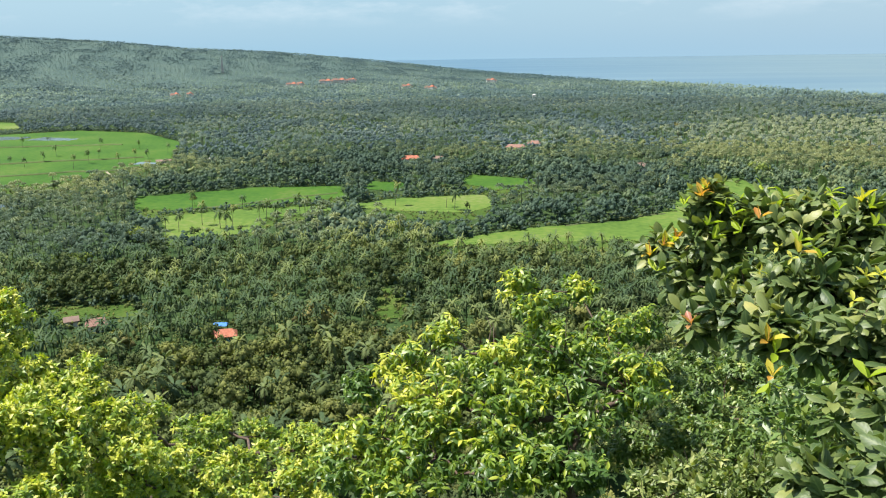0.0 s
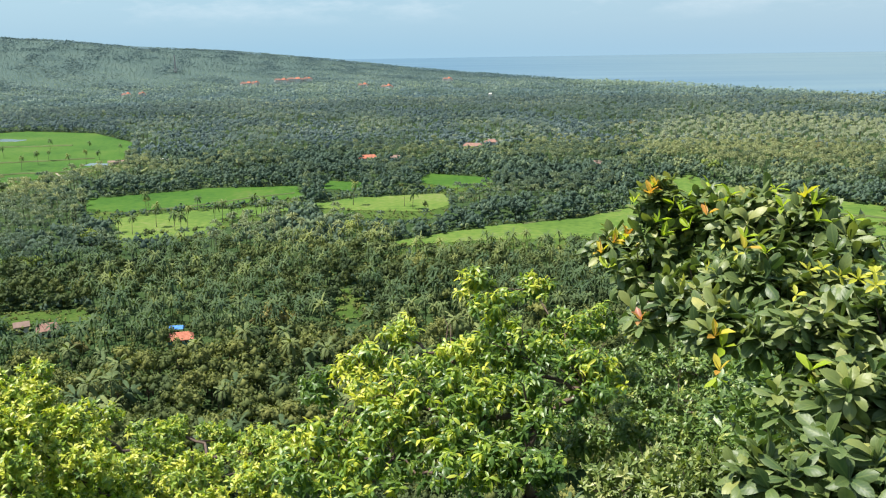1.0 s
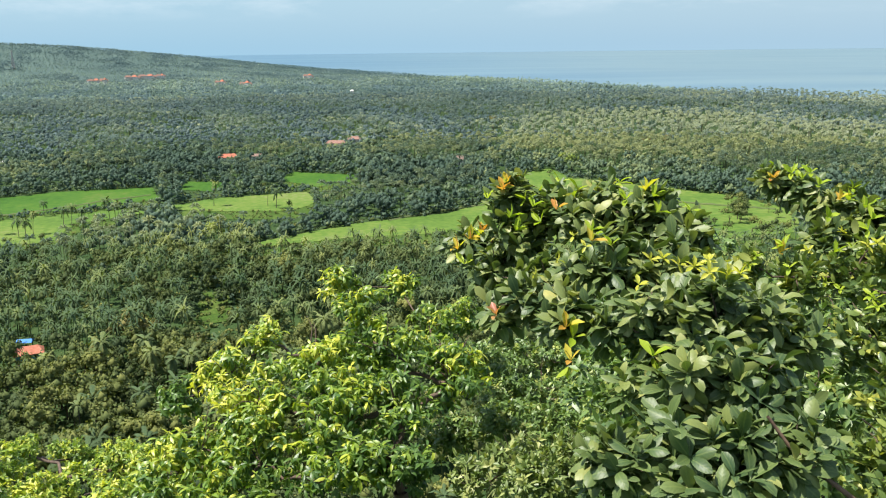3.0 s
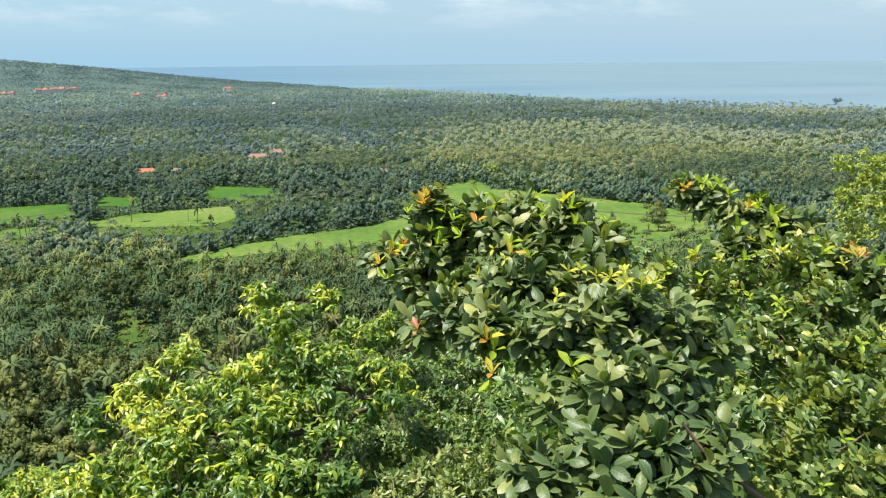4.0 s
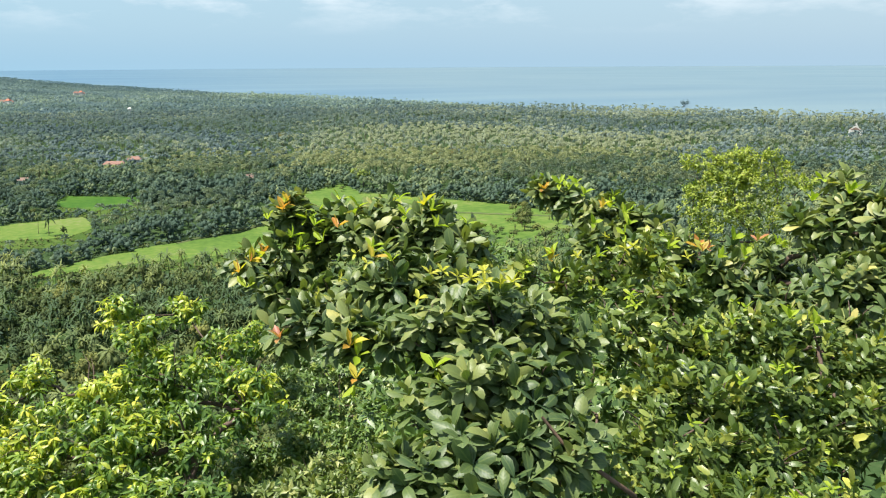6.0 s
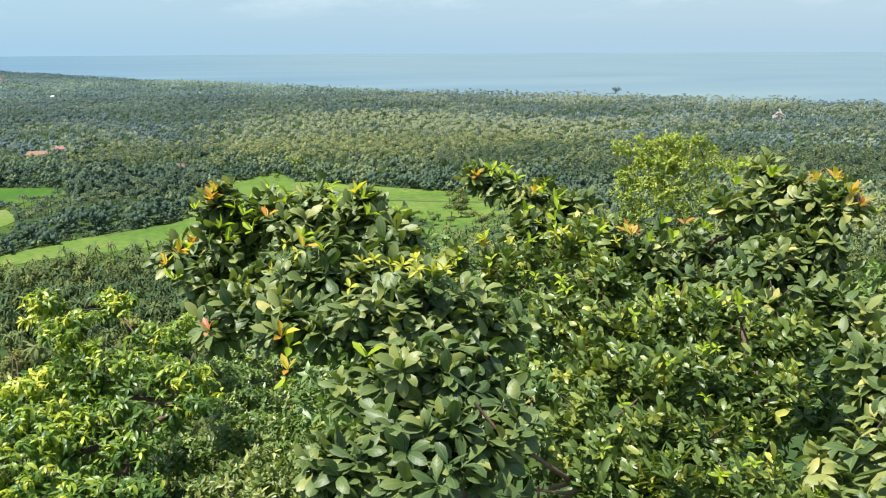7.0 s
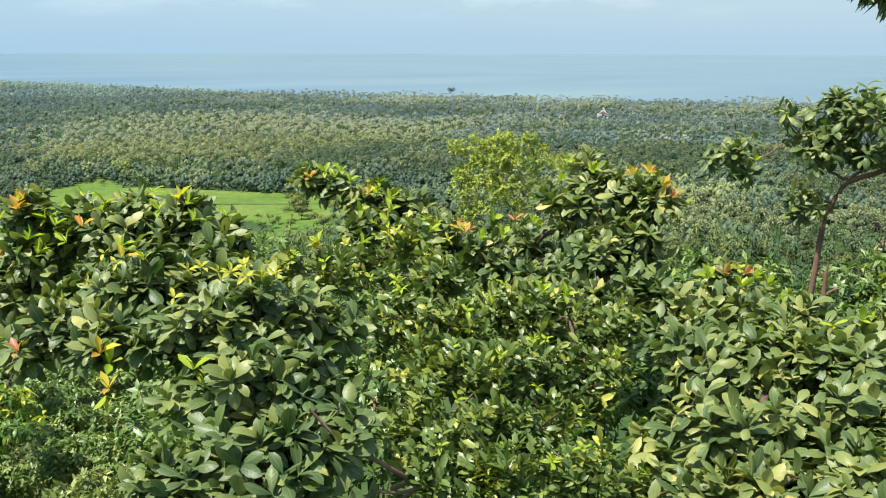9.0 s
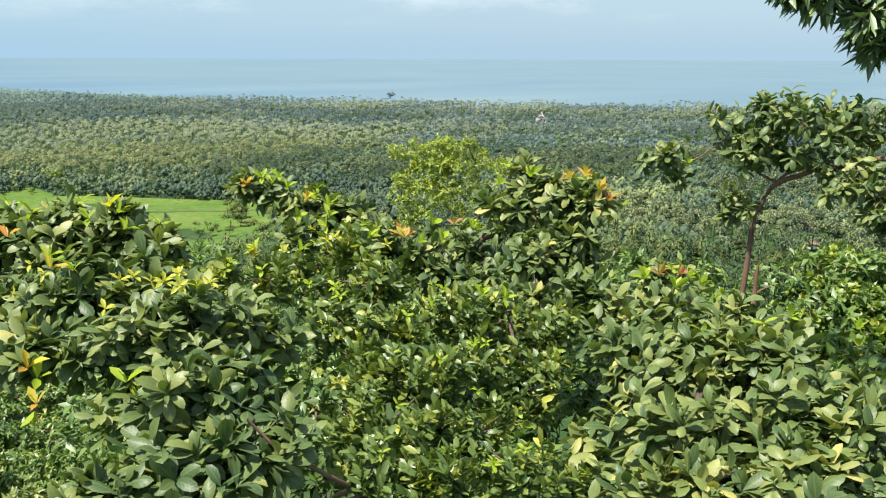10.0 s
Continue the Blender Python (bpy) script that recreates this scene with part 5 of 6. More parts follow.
def both(shape):
    (cv, cf), (tv, tf) = shape
    top = cv.mean(0)
    cf = upward(cv, cf)
    cn = np.zeros_like(cv)
    for k in range(3):
        np.add.at(cn, cf[:, k], np.cross(cv[cf[:, 1]] - cv[cf[:, 0]], cv[cf[:, 2]] - cv[cf[:, 0]]))
    v, f = joined([(cv, cf), (tv, tf)])
    axis = np.stack([np.interp(tv[:, 2], (0, top[2]), (0, top[0])), np.interp(tv[:, 2], (0, top[2]), (0, top[1])), tv[:, 2]], -1)
    return v, f, np.concatenate([unit(unit(cn) + 0.7 * domed(cv, top, 1.0)), unit(tv - axis + 1e-4)])


def tuft_shape(seed, height, fronds, length, width, stem=False):
    """A far palm's crown: narrow folded fronds round the stem's top."""
    r = np.random.default_rng(seed)
    v, f = [], []
    top = np.array((0, 0, height))
    for i in range(fronds):
        az, el = i * 2.39996 + r.normal(0, 0.2), radians(72 - 98 * i / fronds + r.normal(0, 7))
        d, s = np.array((math.sin(az), math.cos(az), 0)), np.array((math.cos(az), -math.sin(az), 0))
        l = length * r.uniform(0.8, 1.15)
        mid = top + (d * math.cos(el) + np.array((0, 0, math.sin(el)))) * l * 0.58
        tip = mid + (d * 0.75 - np.array((0, 0, 0.62))) * l * 0.45
        o = len(v)
        v += [top, mid - s * width - (0, 0, 0.2), mid + s * width - (0, 0, 0.2), tip]
        f += [(o, o + 2, o + 3), (o, o + 3, o + 1)]
    v, f = np.array(v), np.array(f)
    n = domed(v, top, 1.0)
    f = upward(v, f)
    if stem:
        o, a = len(v), r.uniform(0, 3.14)
        w = np.array((math.cos(a), math.sin(a), 0)) * stem
        v = np.concatenate([v, np.array((-w, w, w * 0.7 + top, -w * 0.7 + top))])
        f = np.concatenate([f, np.array(((o, o + 1, o + 2), (o, o + 2, o + 3)))])
        n = np.concatenate([n, np.repeat(np.array([[-math.sin(a), math.cos(a), 0.2]]), 4, 0)])
    return v, f, n


P_NEAR = [both(palm_shape(i, 9.5 + 1.2 * i, 16, 2, 3.9, 0, 3, 0.36)) for i in range(7)]
P_MID = [tuft_shape(10 + i, 9 + 1.6 * i, 13, 4.0, 0.38, 0.2) for i in range(6)]
P_FAR = [tuft_shape(20 + i, 9.5 + 1.5 * i, 9, 4.2, 0.55, 0.35) for i in range(6)]
P_VFAR = [tuft_shape(70 + i, 6.5 + 1.2 * i, 4, 5.0, 1.1, 0.45) for i in range(6)]
B_NEAR = [crown_shape(30 + i, 7.5 + 1.0 * i, 4.7, 150, 0.47, 8, 0.55, core=0.72) for i in range(8)]
B_MID = [crown_shape(40 + i, 7.5 + 0.8 * i, 4.9, 26, 0.85, 5, 0.8, core=0.82) for i in range(8)]
B_FAR = [crown_shape(60 + i, 9 + 0.7 * i, 5.2, 5, 1.3, 3, 0.8, core=0.95) for i in range(8)]
B_VFAR = [crown_shape(80 + i, 8 + 0.7 * i, 8.0, 1, 2.0, 2, 0.95, sides=5, core=1.1) for i in range(6)]
woods(145, 470, 6.6, P_NEAR, B_NEAR, 13, 0, "coconut palms crowding the foot of the hill", "dark mixed broad-leaved trees at the hill's foot")
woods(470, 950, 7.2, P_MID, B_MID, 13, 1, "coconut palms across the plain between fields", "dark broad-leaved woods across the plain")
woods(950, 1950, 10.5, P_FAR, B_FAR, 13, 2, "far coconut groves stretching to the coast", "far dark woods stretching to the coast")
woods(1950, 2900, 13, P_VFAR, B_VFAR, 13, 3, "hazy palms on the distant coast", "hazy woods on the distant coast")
# ridge trees scaled down so the ridge looks farther from the camera
woods(2900, 4000, 11, P_VFAR, B_VFAR, 8, 3, "shrunken hazy palms on the distant ridge", "shrunken hazy woods on the distant ridge", 0.6)

# scrub along the field edges, undergrowth on the slope
def margin_spots(step):
    xs, ys = [], []
    for _, _, _, poly in FIELDS:
        px_, py_ = np.array(poly, float).T
        gx_, gy_ = np.meshgrid(np.arange(px_.min() - 70, px_.max() + 30, step), np.arange(py_.min() - 110, py_.max() + 30, step))
        x, y = gx_.ravel() + rng.uniform(-0.5, 0.5, gx_.size) * step, gy_.ravel() + rng.uniform(-0.5, 0.5, gx_.size) * step
        edge = inside(poly, x * 1.06, y * 1.06) | inside(poly, x * 1.12, y * 1.12) | inside(poly, x * 0.985, y * 0.985)
        xs.append(x[edge])
        ys.append(y[edge])
    x, y = np.concatenate(xs), np.concatenate(ys)
    keep = np.ones(len(x), bool)
    for _, _, _, poly in FIELDS:
        keep &= ~inside(poly, x, y)
    return x[keep], y[keep]


S_SHAPES = [crown_shape(200 + i, 2.6, 2.3, 7, 0.6, 3, 0.7) for i in range(6)]
mx, my = margin_spots(6.3)
hx_, hy_ = [], []
for _, _, _, poly in FIELDS:
    ox, oy = np.array(poly, float).T
    qx, qy = np.meshgrid(np.arange(ox.min() - 30, ox.max() + 60, 6.0), np.arange(oy.min() - 30, oy.max() + 60, 6.0))
    qx, qy = qx.ravel() + rng.uniform(-3, 3, qx.size), qy.ravel() + rng.uniform(-3, 3, qx.size)
    rim = (inside(poly, qx * 0.985, qy * 0.985) | inside(poly, qx * 0.965, qy * 0.965)) & ~inside(poly, qx, qy)
    hx_.append(qx[rim])
    hy_.append(qy[rim])
hx_, hy_ = np.concatenate(hx_), np.concatenate(hy_)
clear = np.ones(len(hx_), bool)
for _, _, _, poly in FIELDS:
    clear &= ~inside(poly, hx_ * 1.01, hy_ * 1.01)
hx_, hy_ = hx_[clear], hy_[clear]
scatter("hedge", S_SHAPES, hx_, hy_, land(hx_, hy_), rng.uniform(0.9, 2.2, len(hx_)), np.clip(rng.normal(0.42, 0.16, len(hx_)), 0, 1), M_CANOPY_PLAIN_HAZE, "bushy green hedges behind the fields", "hedge")
scatter("scrub", S_SHAPES, mx, my, land(mx, my), rng.uniform(0.35, 1.0, len(mx)), np.clip(rng.normal(0.48, 0.16, len(mx)), 0, 1), M_CANOPY, "low green scrub and weeds along the field edges", "scrub")
cx_, cy_ = [], []
for _, mat, _, poly in FIELDS:
    if mat is M_ROUGH:
        ox, oy = np.array(poly, float).T
        qx, qy = rng.uniform(ox.min(), ox.max(), 90), rng.uniform(oy.min(), oy.max(), 90)
        hit = inside(poly, qx, qy)
        cx_.append(qx[hit])
        cy_.append(qy[hit])
cx_, cy_ = np.concatenate(cx_), np.concatenate(cy_)
scatter("scrub", S_SHAPES, cx_, cy_, land(cx_, cy_), rng.uniform(0.25, 0.8, len(cx_)), np.clip(rng.normal(0.6, 0.2, len(cx_)), 0, 1), M_CANOPY, "green weeds and bushes in the forest clearings", "scrub")
F_SHAPES = [crown_shape(240 + i, 6.0, 3.6, 5, 1.1, 3, 0.7) for i in range(6)]
for count, r0, r1, big, mat, label in ((1500, 400, 960, 0.9, M_CANOPY_PLAIN_HAZE, "young trees and bushes filling the woods"), (1300, 940, 1700, 1.25, M_CANOPY_COAST_HAZE, "low green thickets between the far palms")):
    wa, wr = rng.uniform(radians(-31), radians(76), count), np.sqrt(rng.uniform(r0 ** 2, r1 ** 2, count))
    wx, wy = wr * np.sin(wa), wr * np.cos(wa)
    clear = wr < np.interp(np.degrees(wa), S_AZ, S_R) - 30
    for _, _, _, poly in FIELDS:
        for k in (1.0, 1.03, 1.07, 0.99):
            clear &= ~inside(poly, wx * k, wy * k)
    for hx, hy in HOUSE_SPOTS:
        clear &= (np.hypot(wx - hx, wy - hy) > 11) & (np.hypot(wx * 1.03 - hx, wy * 1.03 - hy) > 9)
    wx, wy = wx[clear], wy[clear]
    scatter("undergrowth", F_SHAPES, wx, wy, land(wx, wy), big * rng.uniform(0.7, 1.35, len(wx)), np.clip(0.36 + 0.4 * (patchy(wx, wy, 80, 9) - 0.5) + rng.normal(0, 0.14, len(wx)), 0, 1), mat, label, "undergrowth")
wa, wr = rng.uniform(radians(-31), radians(19), 3000), np.sqrt(rng.uniform(200 ** 2, 480 ** 2, 3000))
wx, wy = wr * np.sin(wa), wr * np.cos(wa)
clear = np.ones(len(wx), bool)
for _, _, _, poly in FIELDS:
    clear &= ~inside(poly, wx, wy)
wx, wy = wx[clear], wy[clear]
scatter("undergrowth", S_SHAPES, wx, wy, land(wx, wy), rng.uniform(0.5, 1.4, len(wx)), np.clip(rng.normal(0.5, 0.18, len(wx)), 0, 1), M_CANOPY, "low bushes between the palm trunks", "undergrowth")
U_SHAPES = [crown_shape(220 + i, 1.5, 1.35, 42, 0.18, 5, 0.5, core=0.75) for i in range(5)]
ua, ur = rng.uniform(radians(-36), radians(86), 520), np.sqrt(rng.uniform(13 ** 2, 42 ** 2, 520))
ux, uy = ur * np.sin(ua), ur * np.cos(ua)
scatter("undergrowth", U_SHAPES, ux, uy, land(ux, uy) - 0.2, rng.uniform(0.7, 1.3, 520) * np.clip(0.6 + ur / 40, 0.6, 1.5), np.clip(rng.normal(0.4, 0.15, 520), 0, 1), M_SHRUB, "tangled dark undergrowth covering the slope", "undergrowth")
ua, ur = rng.uniform(radians(12), radians(80), 260), np.sqrt(rng.uniform(9.5 ** 2, 16 ** 2, 260))
ux, uy = ur * np.sin(ua), ur * np.cos(ua)
scatter("undergrowth", U_SHAPES, ux, uy, land(ux, uy) - 0.2, rng.uniform(0.6, 1.1, 260), np.clip(rng.normal(0.3, 0.15, 260), 0, 1), M_SHRUB, "dark shaded undergrowth beneath the trees", "undergrowth")
ua, ur = rng.uniform(radians(-36), radians(86), 900), np.sqrt(rng.uniform(42 ** 2, 150 ** 2, 900))
ux, uy = ur * np.sin(ua), ur * np.cos(ua)
scatter("undergrowth", S_SHAPES, ux, uy, land(ux, uy) - 0.5, rng.uniform(1.2, 2.4, 900), np.clip(rng.normal(0.4, 0.15, 900), 0, 1), M_CANOPY, "bushes covering the lower slope", "undergrowth")

# ---- trees that stand alone or at the front of the woods ----
PALMS, BROADS = [], []
for i in range(8):
    (cv, cf), (tv, tf) = palm_shape(100 + i, 9.5 + 0.9 * i, 20, 5, 4.0, 14, 6)
    tone = np.clip(np.full(len(cv), 0.25 + 0.06 * i) + rng.normal(0, 0.06, len(cv)), 0, 1)
    PALMS.append((mesh_np("crown", cv, upward(cv, cf), M_FROND, np.stack([np.ones(len(cv)), np.zeros(len(cv)), tone], -1), normals=domed(cv, cv.mean(0), 1.0)), mesh_np("trunk", tv, tf, M_PALMBARK, smooth=True)))
for i in range(8):
    cv, cf, cn = crown_shape(130 + i, 8.5 + 0.6 * i, 4.4, 260, 0.44, 10, 0.55, core=0.75)
    tone = np.clip(np.full(len(cv), 0.2 + 0.07 * i) + rng.normal(0, 0.09, len(cv)), 0, 1)
    tv, tf = joined([tube([(0, 0, -0.3), (0.1, 0, 2.5), (0, 0.1, 5.5)], (0.32, 0.24, 0.14), 6)] + [tube([(0, 0, 2.6), (1.2 * math.sin(k * 1.6), 1.2 * math.cos(k * 1.6), 5.0)], (0.13, 0.05), 4) for k in range(4)])
    BROADS.append((mesh_np("crown", cv, cf, M_CANOPY, np.stack([np.ones(len(cv)), np.zeros(len(cv)), tone], -1), normals=cn), mesh_np("trunk", tv, tf, M_BARK, smooth=True)))


def lone_tree(kind, x, y, scale, pick, label, group=""):
    crown, trunk = (PALMS if kind == "coconut_palm" else BROADS)[pick]
    root = thing(kind, (x, y, float(land(x, y))), label, "palm" if kind == "coconut_palm" else "tree", group)
    root.rotation_euler = (0, 0, float(rng.uniform(0, 6.28)))
    root.scale = (scale,) * 3
    child("trunk", trunk, root)
    child("crown", crown, root)
    return root


# the front rows of the wood, below the lookout
fx, fy = free_spots(200, 302, 7.0, 13, False)
near_wood = np.degrees(np.arctan2(fx, fy)) < 6
for x, y in zip(fx[near_wood], fy[near_wood]):
    if rng.random() < 0.16:
        lone_tree("coconut_palm", x, y, float(rng.uniform(0.8, 1.2)), int(rng.integers(0, 8)), "slender coconut palm with drooping green fronds in the wood", "palms at the hill's foot")
    else:
        lone_tree("forest_tree", x, y, float(rng.uniform(0.75, 1.25)), int(rng.integers(0, 8)), "dark green broad-crowned forest tree among palms", "forest trees at the hill's foot")

# palms standing in the fields
for i, (x, y) in enumerate([(-471, 914), (-442, 887), (-441, 930), (-451, 984), (-384, 913), (-385, 943), (-340, 884), (-331, 906), (-331, 946), (-437, 1080), (-380, 1058), (-326, 1001), (-545, 1095), (-381, 866)]):
    lone_tree("coconut_palm", x, y, 0.8 + 0.05 * (i % 5), i % 8, "coconut palm standing alone in the green paddy", "palms in the paddy")
for i, (x, y) in enumerate([(-182, 541), (-171, 533), (-162, 555), (-147, 544), (-137, 520), (-140, 549), (-128, 576), (-121, 567), (-115, 575), (-101, 586), (-94, 579), (-148, 613), (-186, 616), (-35, 619), (9, 599), (3, 609)]):
    lone_tree("coconut_palm", x, y, 0.85 + 0.06 * (i % 5), (3 * i) % 8, "tall coconut palm at the edge of the meadow", "palms in the meadow")
for i, (x, y, k) in enumerate([(-156, 515, 0.8), (-147, 518, 0.5), (-130, 525, 0.6), (-189, 633, 0.6), (1, 682, 0.6), (-6, 707, 0.9), (309, 508, 0.8), (303, 487, 0.95), (326, 517, 0.6), (284, 464, 0.9), (262, 451, 0.6), (277, 428, 0.9), (286, 424, 0.8), (300, 440, 0.7), (318, 447, 0.8), (268, 440, 0.6), (252, 446, 0.7), (238, 449, 0.5), (322, 470, 0.6), (327, 488, 0.5), (296, 470, 0.7), (332, 522, 0.45), (334, 508, 0.4), (344, 503, 0.45), (291, 623, 0.3), (311, 581, 0.25), (335, 569, 0.3), (321, 511, 0.8), (313, 500, 0.85), (301, 485, 0.9), (295, 473, 0.9), (290, 462, 0.85), (309, 488, 0.8), (269, 467, 0.5), (271, 459, 0.55), (262, 470, 0.5), (250, 474, 0.4), (278, 419, 1.0), (288, 413, 0.95), (240, 712, 0.5), (250, 700, 0.45), (244, 688, 0.4), (231, 720, 0.6)]):
    lone_tree("field_tree", x, y, k, (5 * i) % 8, "dark bushy tree standing in the green meadow", "trees in the fields")

# broad crowns that stand out of the groves by their colour
M_DRY = foliage("dry olive canopy", [(0.0, (0.085, 0.090, 0.036)), (0.5, (0.170, 0.160, 0.060)), (1.0, (0.270, 0.240, 0.090))], 0.7, 0.2, 0.0, 0.1)
M_BRIGHT = foliage("light green canopy", [(0.0, (0.100, 0.150, 0.040)), (0.5, (0.190, 0.250, 0.060)), (1.0, (0.310, 0.350, 0.090))], 0.7, 0.25, 0.0, 0.1)
for i, (x, y, k, mat, label) in enumerate([
        (274, 713, 1.5, M_BRIGHT, "light green spreading tree above the palm grove"), (268, 722, 1.2, M_BRIGHT, "light green spreading tree above the palm grove"),
        (426, 832, 1.6, M_DRY, "broad yellowish-brown tree above the palm grove"), (412, 842, 1.2, M_DRY, "broad yellowish-brown tree above the palm grove"),
        (427, 741, 1.5, M_CANOPY_PLAIN_HAZE, "dark spreading tree standing in the palm grove"), (480, 975, 1.7, M_CANOPY_PLAIN_HAZE, "dark spreading tree standing in the palm grove"),
        (135, 950, 2.0, M_CANOPY_PLAIN_HAZE, "wide dark tree rising over the palms"), (150, 946, 1.7, M_CANOPY_PLAIN_HAZE, "wide dark tree rising over the palms"), (319, 1137, 1.6, M_DRY, "broad yellowish-brown tree above the palm grove"),
        (-52, 324, 1.15, M_DRY, "pale dry-leaved tree among the coconut palms"), (-58, 326, 1.0, M_DRY, "pale dry-leaved tree among the coconut palms"), (-46, 322, 0.95, M_DRY, "pale dry-leaved tree among the coconut palms"),
        (-196, 421, 1.5, M_BRIGHT, "light green tree at the edge of the palm wood"), (-188, 423, 1.2, M_BRIGHT, "light green tree at the edge of the palm wood"), (-178, 480, 1.3, M_BRIGHT, "light green tree at the edge of the palm wood"),
        (-28, 300, 1.1, M_DRY, "pale dry-leaved tree among the coconut palms"), (-60, 290, 1.1, M_DRY, "pale dry-leaved tree among the coconut palms"), (-30, 476, 1.3, M_BRIGHT, "light green tree at the edge of the palm wood"),
        (-120, 300, 1.0, M_DRY, "pale dry-leaved tree among the coconut palms")]):
    tree = lone_tree("broad_tree", x, y, k, (3 * i + 4) % 8, label, "broad trees in the groves")
    for ob in tree.children:
        if ob.name.startswith("crown"):
            ob.data = ob.data.copy()
            ob.data.materials[0] = mat

# one tall tree on the shore, one dark column-shaped tree
shore = lone_tree("shore_tree", 1487, 1632, 2.35, 1, "tall dark tree rising above the coastal palms")
# its crown takes the canopy colour that has haze painted in
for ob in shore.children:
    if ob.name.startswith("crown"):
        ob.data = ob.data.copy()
        ob.data.materials[0] = M_CANOPY_COAST_HAZE
column = lone_tree("column_tree", 18, 585, 0.8, 0, "narrow dark column-shaped tree at the meadow's edge")
column.scale = (0.35, 0.35, 0.95)

# ---- houses ----
def box(bm, x0, x1, y0, y1, z0, z1):
    m = Matrix.Translation(((x0 + x1) / 2, (y0 + y1) / 2, (z0 + z1) / 2)) @ Matrix.Diagonal((x1 - x0, y1 - y0, z1 - z0, 1))
    bmesh.ops.create_cube(bm, size=1, matrix=m)


def hip_roof(w, d, z, rise, hip, over=0.7, thick=0.25):
    """A tiled roof with eaves: gable where hip is 0."""
    bm = bmesh.new()
    x, y = w / 2 + over, d / 2 + over
    lo = [bm.verts.new(p) for p in ((-x, -y, z - thick), (x, -y, z - thick), (x, y, z - thick), (-x, y, z - thick))]
    ev = [bm.verts.new(p) for p in ((-x, -y, z), (x, -y, z), (x, y, z), (-x, y, z))]
    rg = [bm.verts.new((-x + hip, 0, z + rise)), bm.verts.new((x - hip, 0, z + rise))]
    bm.faces.new(lo[::-1])
    for i in range(4):
        bm.faces.new((lo[i], lo[(i + 1) % 4], ev[(i + 1) % 4], ev[i]))
    bm.faces.new((ev[0], ev[1], rg[1], rg[0]))
    bm.faces.new((ev[2], ev[3], rg[0], rg[1]))
    bm.faces.new((ev[1], ev[2], rg[1]))
    bm.faces.new((ev[3], ev[0], rg[0]))
    bmesh.ops.recalc_face_normals(bm, faces=bm.faces)
    return bm


def house(x, y, w, d, h, rise, turn, roof, wall, label, hip=0.0, storeys=1, group="houses on the plain"):
    root = thing("house", (x, y, float(land(x, y)) - 0.2), label, "house", group)
    root.rotation_euler = (0, 0, radians(turn))
    bm = bmesh.new()
    box(bm, -w / 2, w / 2, -d / 2, d / 2, 0, h)
    part("wall", bm, wall, root)
    part("roof", hip_roof(w, d, h, rise, hip), roof, root)
    bm = bmesh.new()
    box(bm, -0.6, 0.6, -d / 2 - 0.06, -d / 2 + 0.1, 0.2, 2.3)
    part("door", bm, M_DARK, root)
    n = max(2, int(w / 3.5))
    for s in range(storeys):
        for i in range(n):
            cx = -w / 2 + (i + 0.5) * w / n
            if s == 0 and abs(cx) < 1.3:
                continue
            bm = bmesh.new()
            z = 1.1 + s * h / storeys
            box(bm, cx - 0.55, cx + 0.55, -d / 2 - 0.05, -d / 2 + 0.1, z, z + 1.2)
            part("window", bm, M_DARK, root)
    return root


house(-32, 860, 19, 9, 6.5, 3.4, 10, M_REDTILE, M_WALL, "two-storey white house with orange tiled roof among trees", 3, 2)
house(108, 982, 14, 9, 7.5, 3.2, -12, M_TILE, M_WALL, "white house with faded red tiled roof in the woods", 3, 2)
house(86, 968, 22, 8, 5.0, 3.2, -20, M_TILE, M_WALL, "long low house with red tiled roof", 3)
house(186, 787, 17, 9, 5.0, 3.6, 8, M_OLDTILE, M_WALL, "house with weathered brown tiled roof among trees", 2)
house(-88, 319, 9, 6.5, 2.7, 2.2, 14, M_REDTILE, M_BLUEWALL, "small turquoise house with orange tiled roof", 2)
house(-84, 301, 6, 5, 2.6, 1.8, 20, M_OLDTILE, M_WALL, "small shed with brown tiled roof")
house(-145, 334, 7.5, 6, 3.2, 2.4, 25, M_TILE, M_WALL, "small house with dull red roof between palms", 1)
house(-158, 340, 5, 4.5, 3.0, 1.6, 25, M_OLDTILE, M_WALL, "small whitewashed hut with weathered roof")
house(-299, 902, 15, 6, 3.2, 1.6, 15, M_OLDTILE, M_WALL, "pale house at the paddy's edge")
house(-246, 896, 8, 6, 4.5, 2.2, 5, M_WALL, M_WALL, "small pale house behind the trees")
house(-186, 912, 13, 7, 5.5, 2.2, 5, M_OLDTILE, M_WALL, "white house with grey roof under trees", 0, 2)
house(-4, 865, 10, 7, 6.0, 2.4, -10, M_OLDTILE, M_WALL, "white house with dark roof beside the trees", 0, 2)
house(538, 200, 7, 5, 3.4, 2.2, -60, M_TILE, M_WALL, "house with pinkish red roof below the hill", 2)
house(490, 176, 6, 5, 3.2, 2.0, -70, M_TILE, M_WALL, "small house with red roof in the woods", 2)
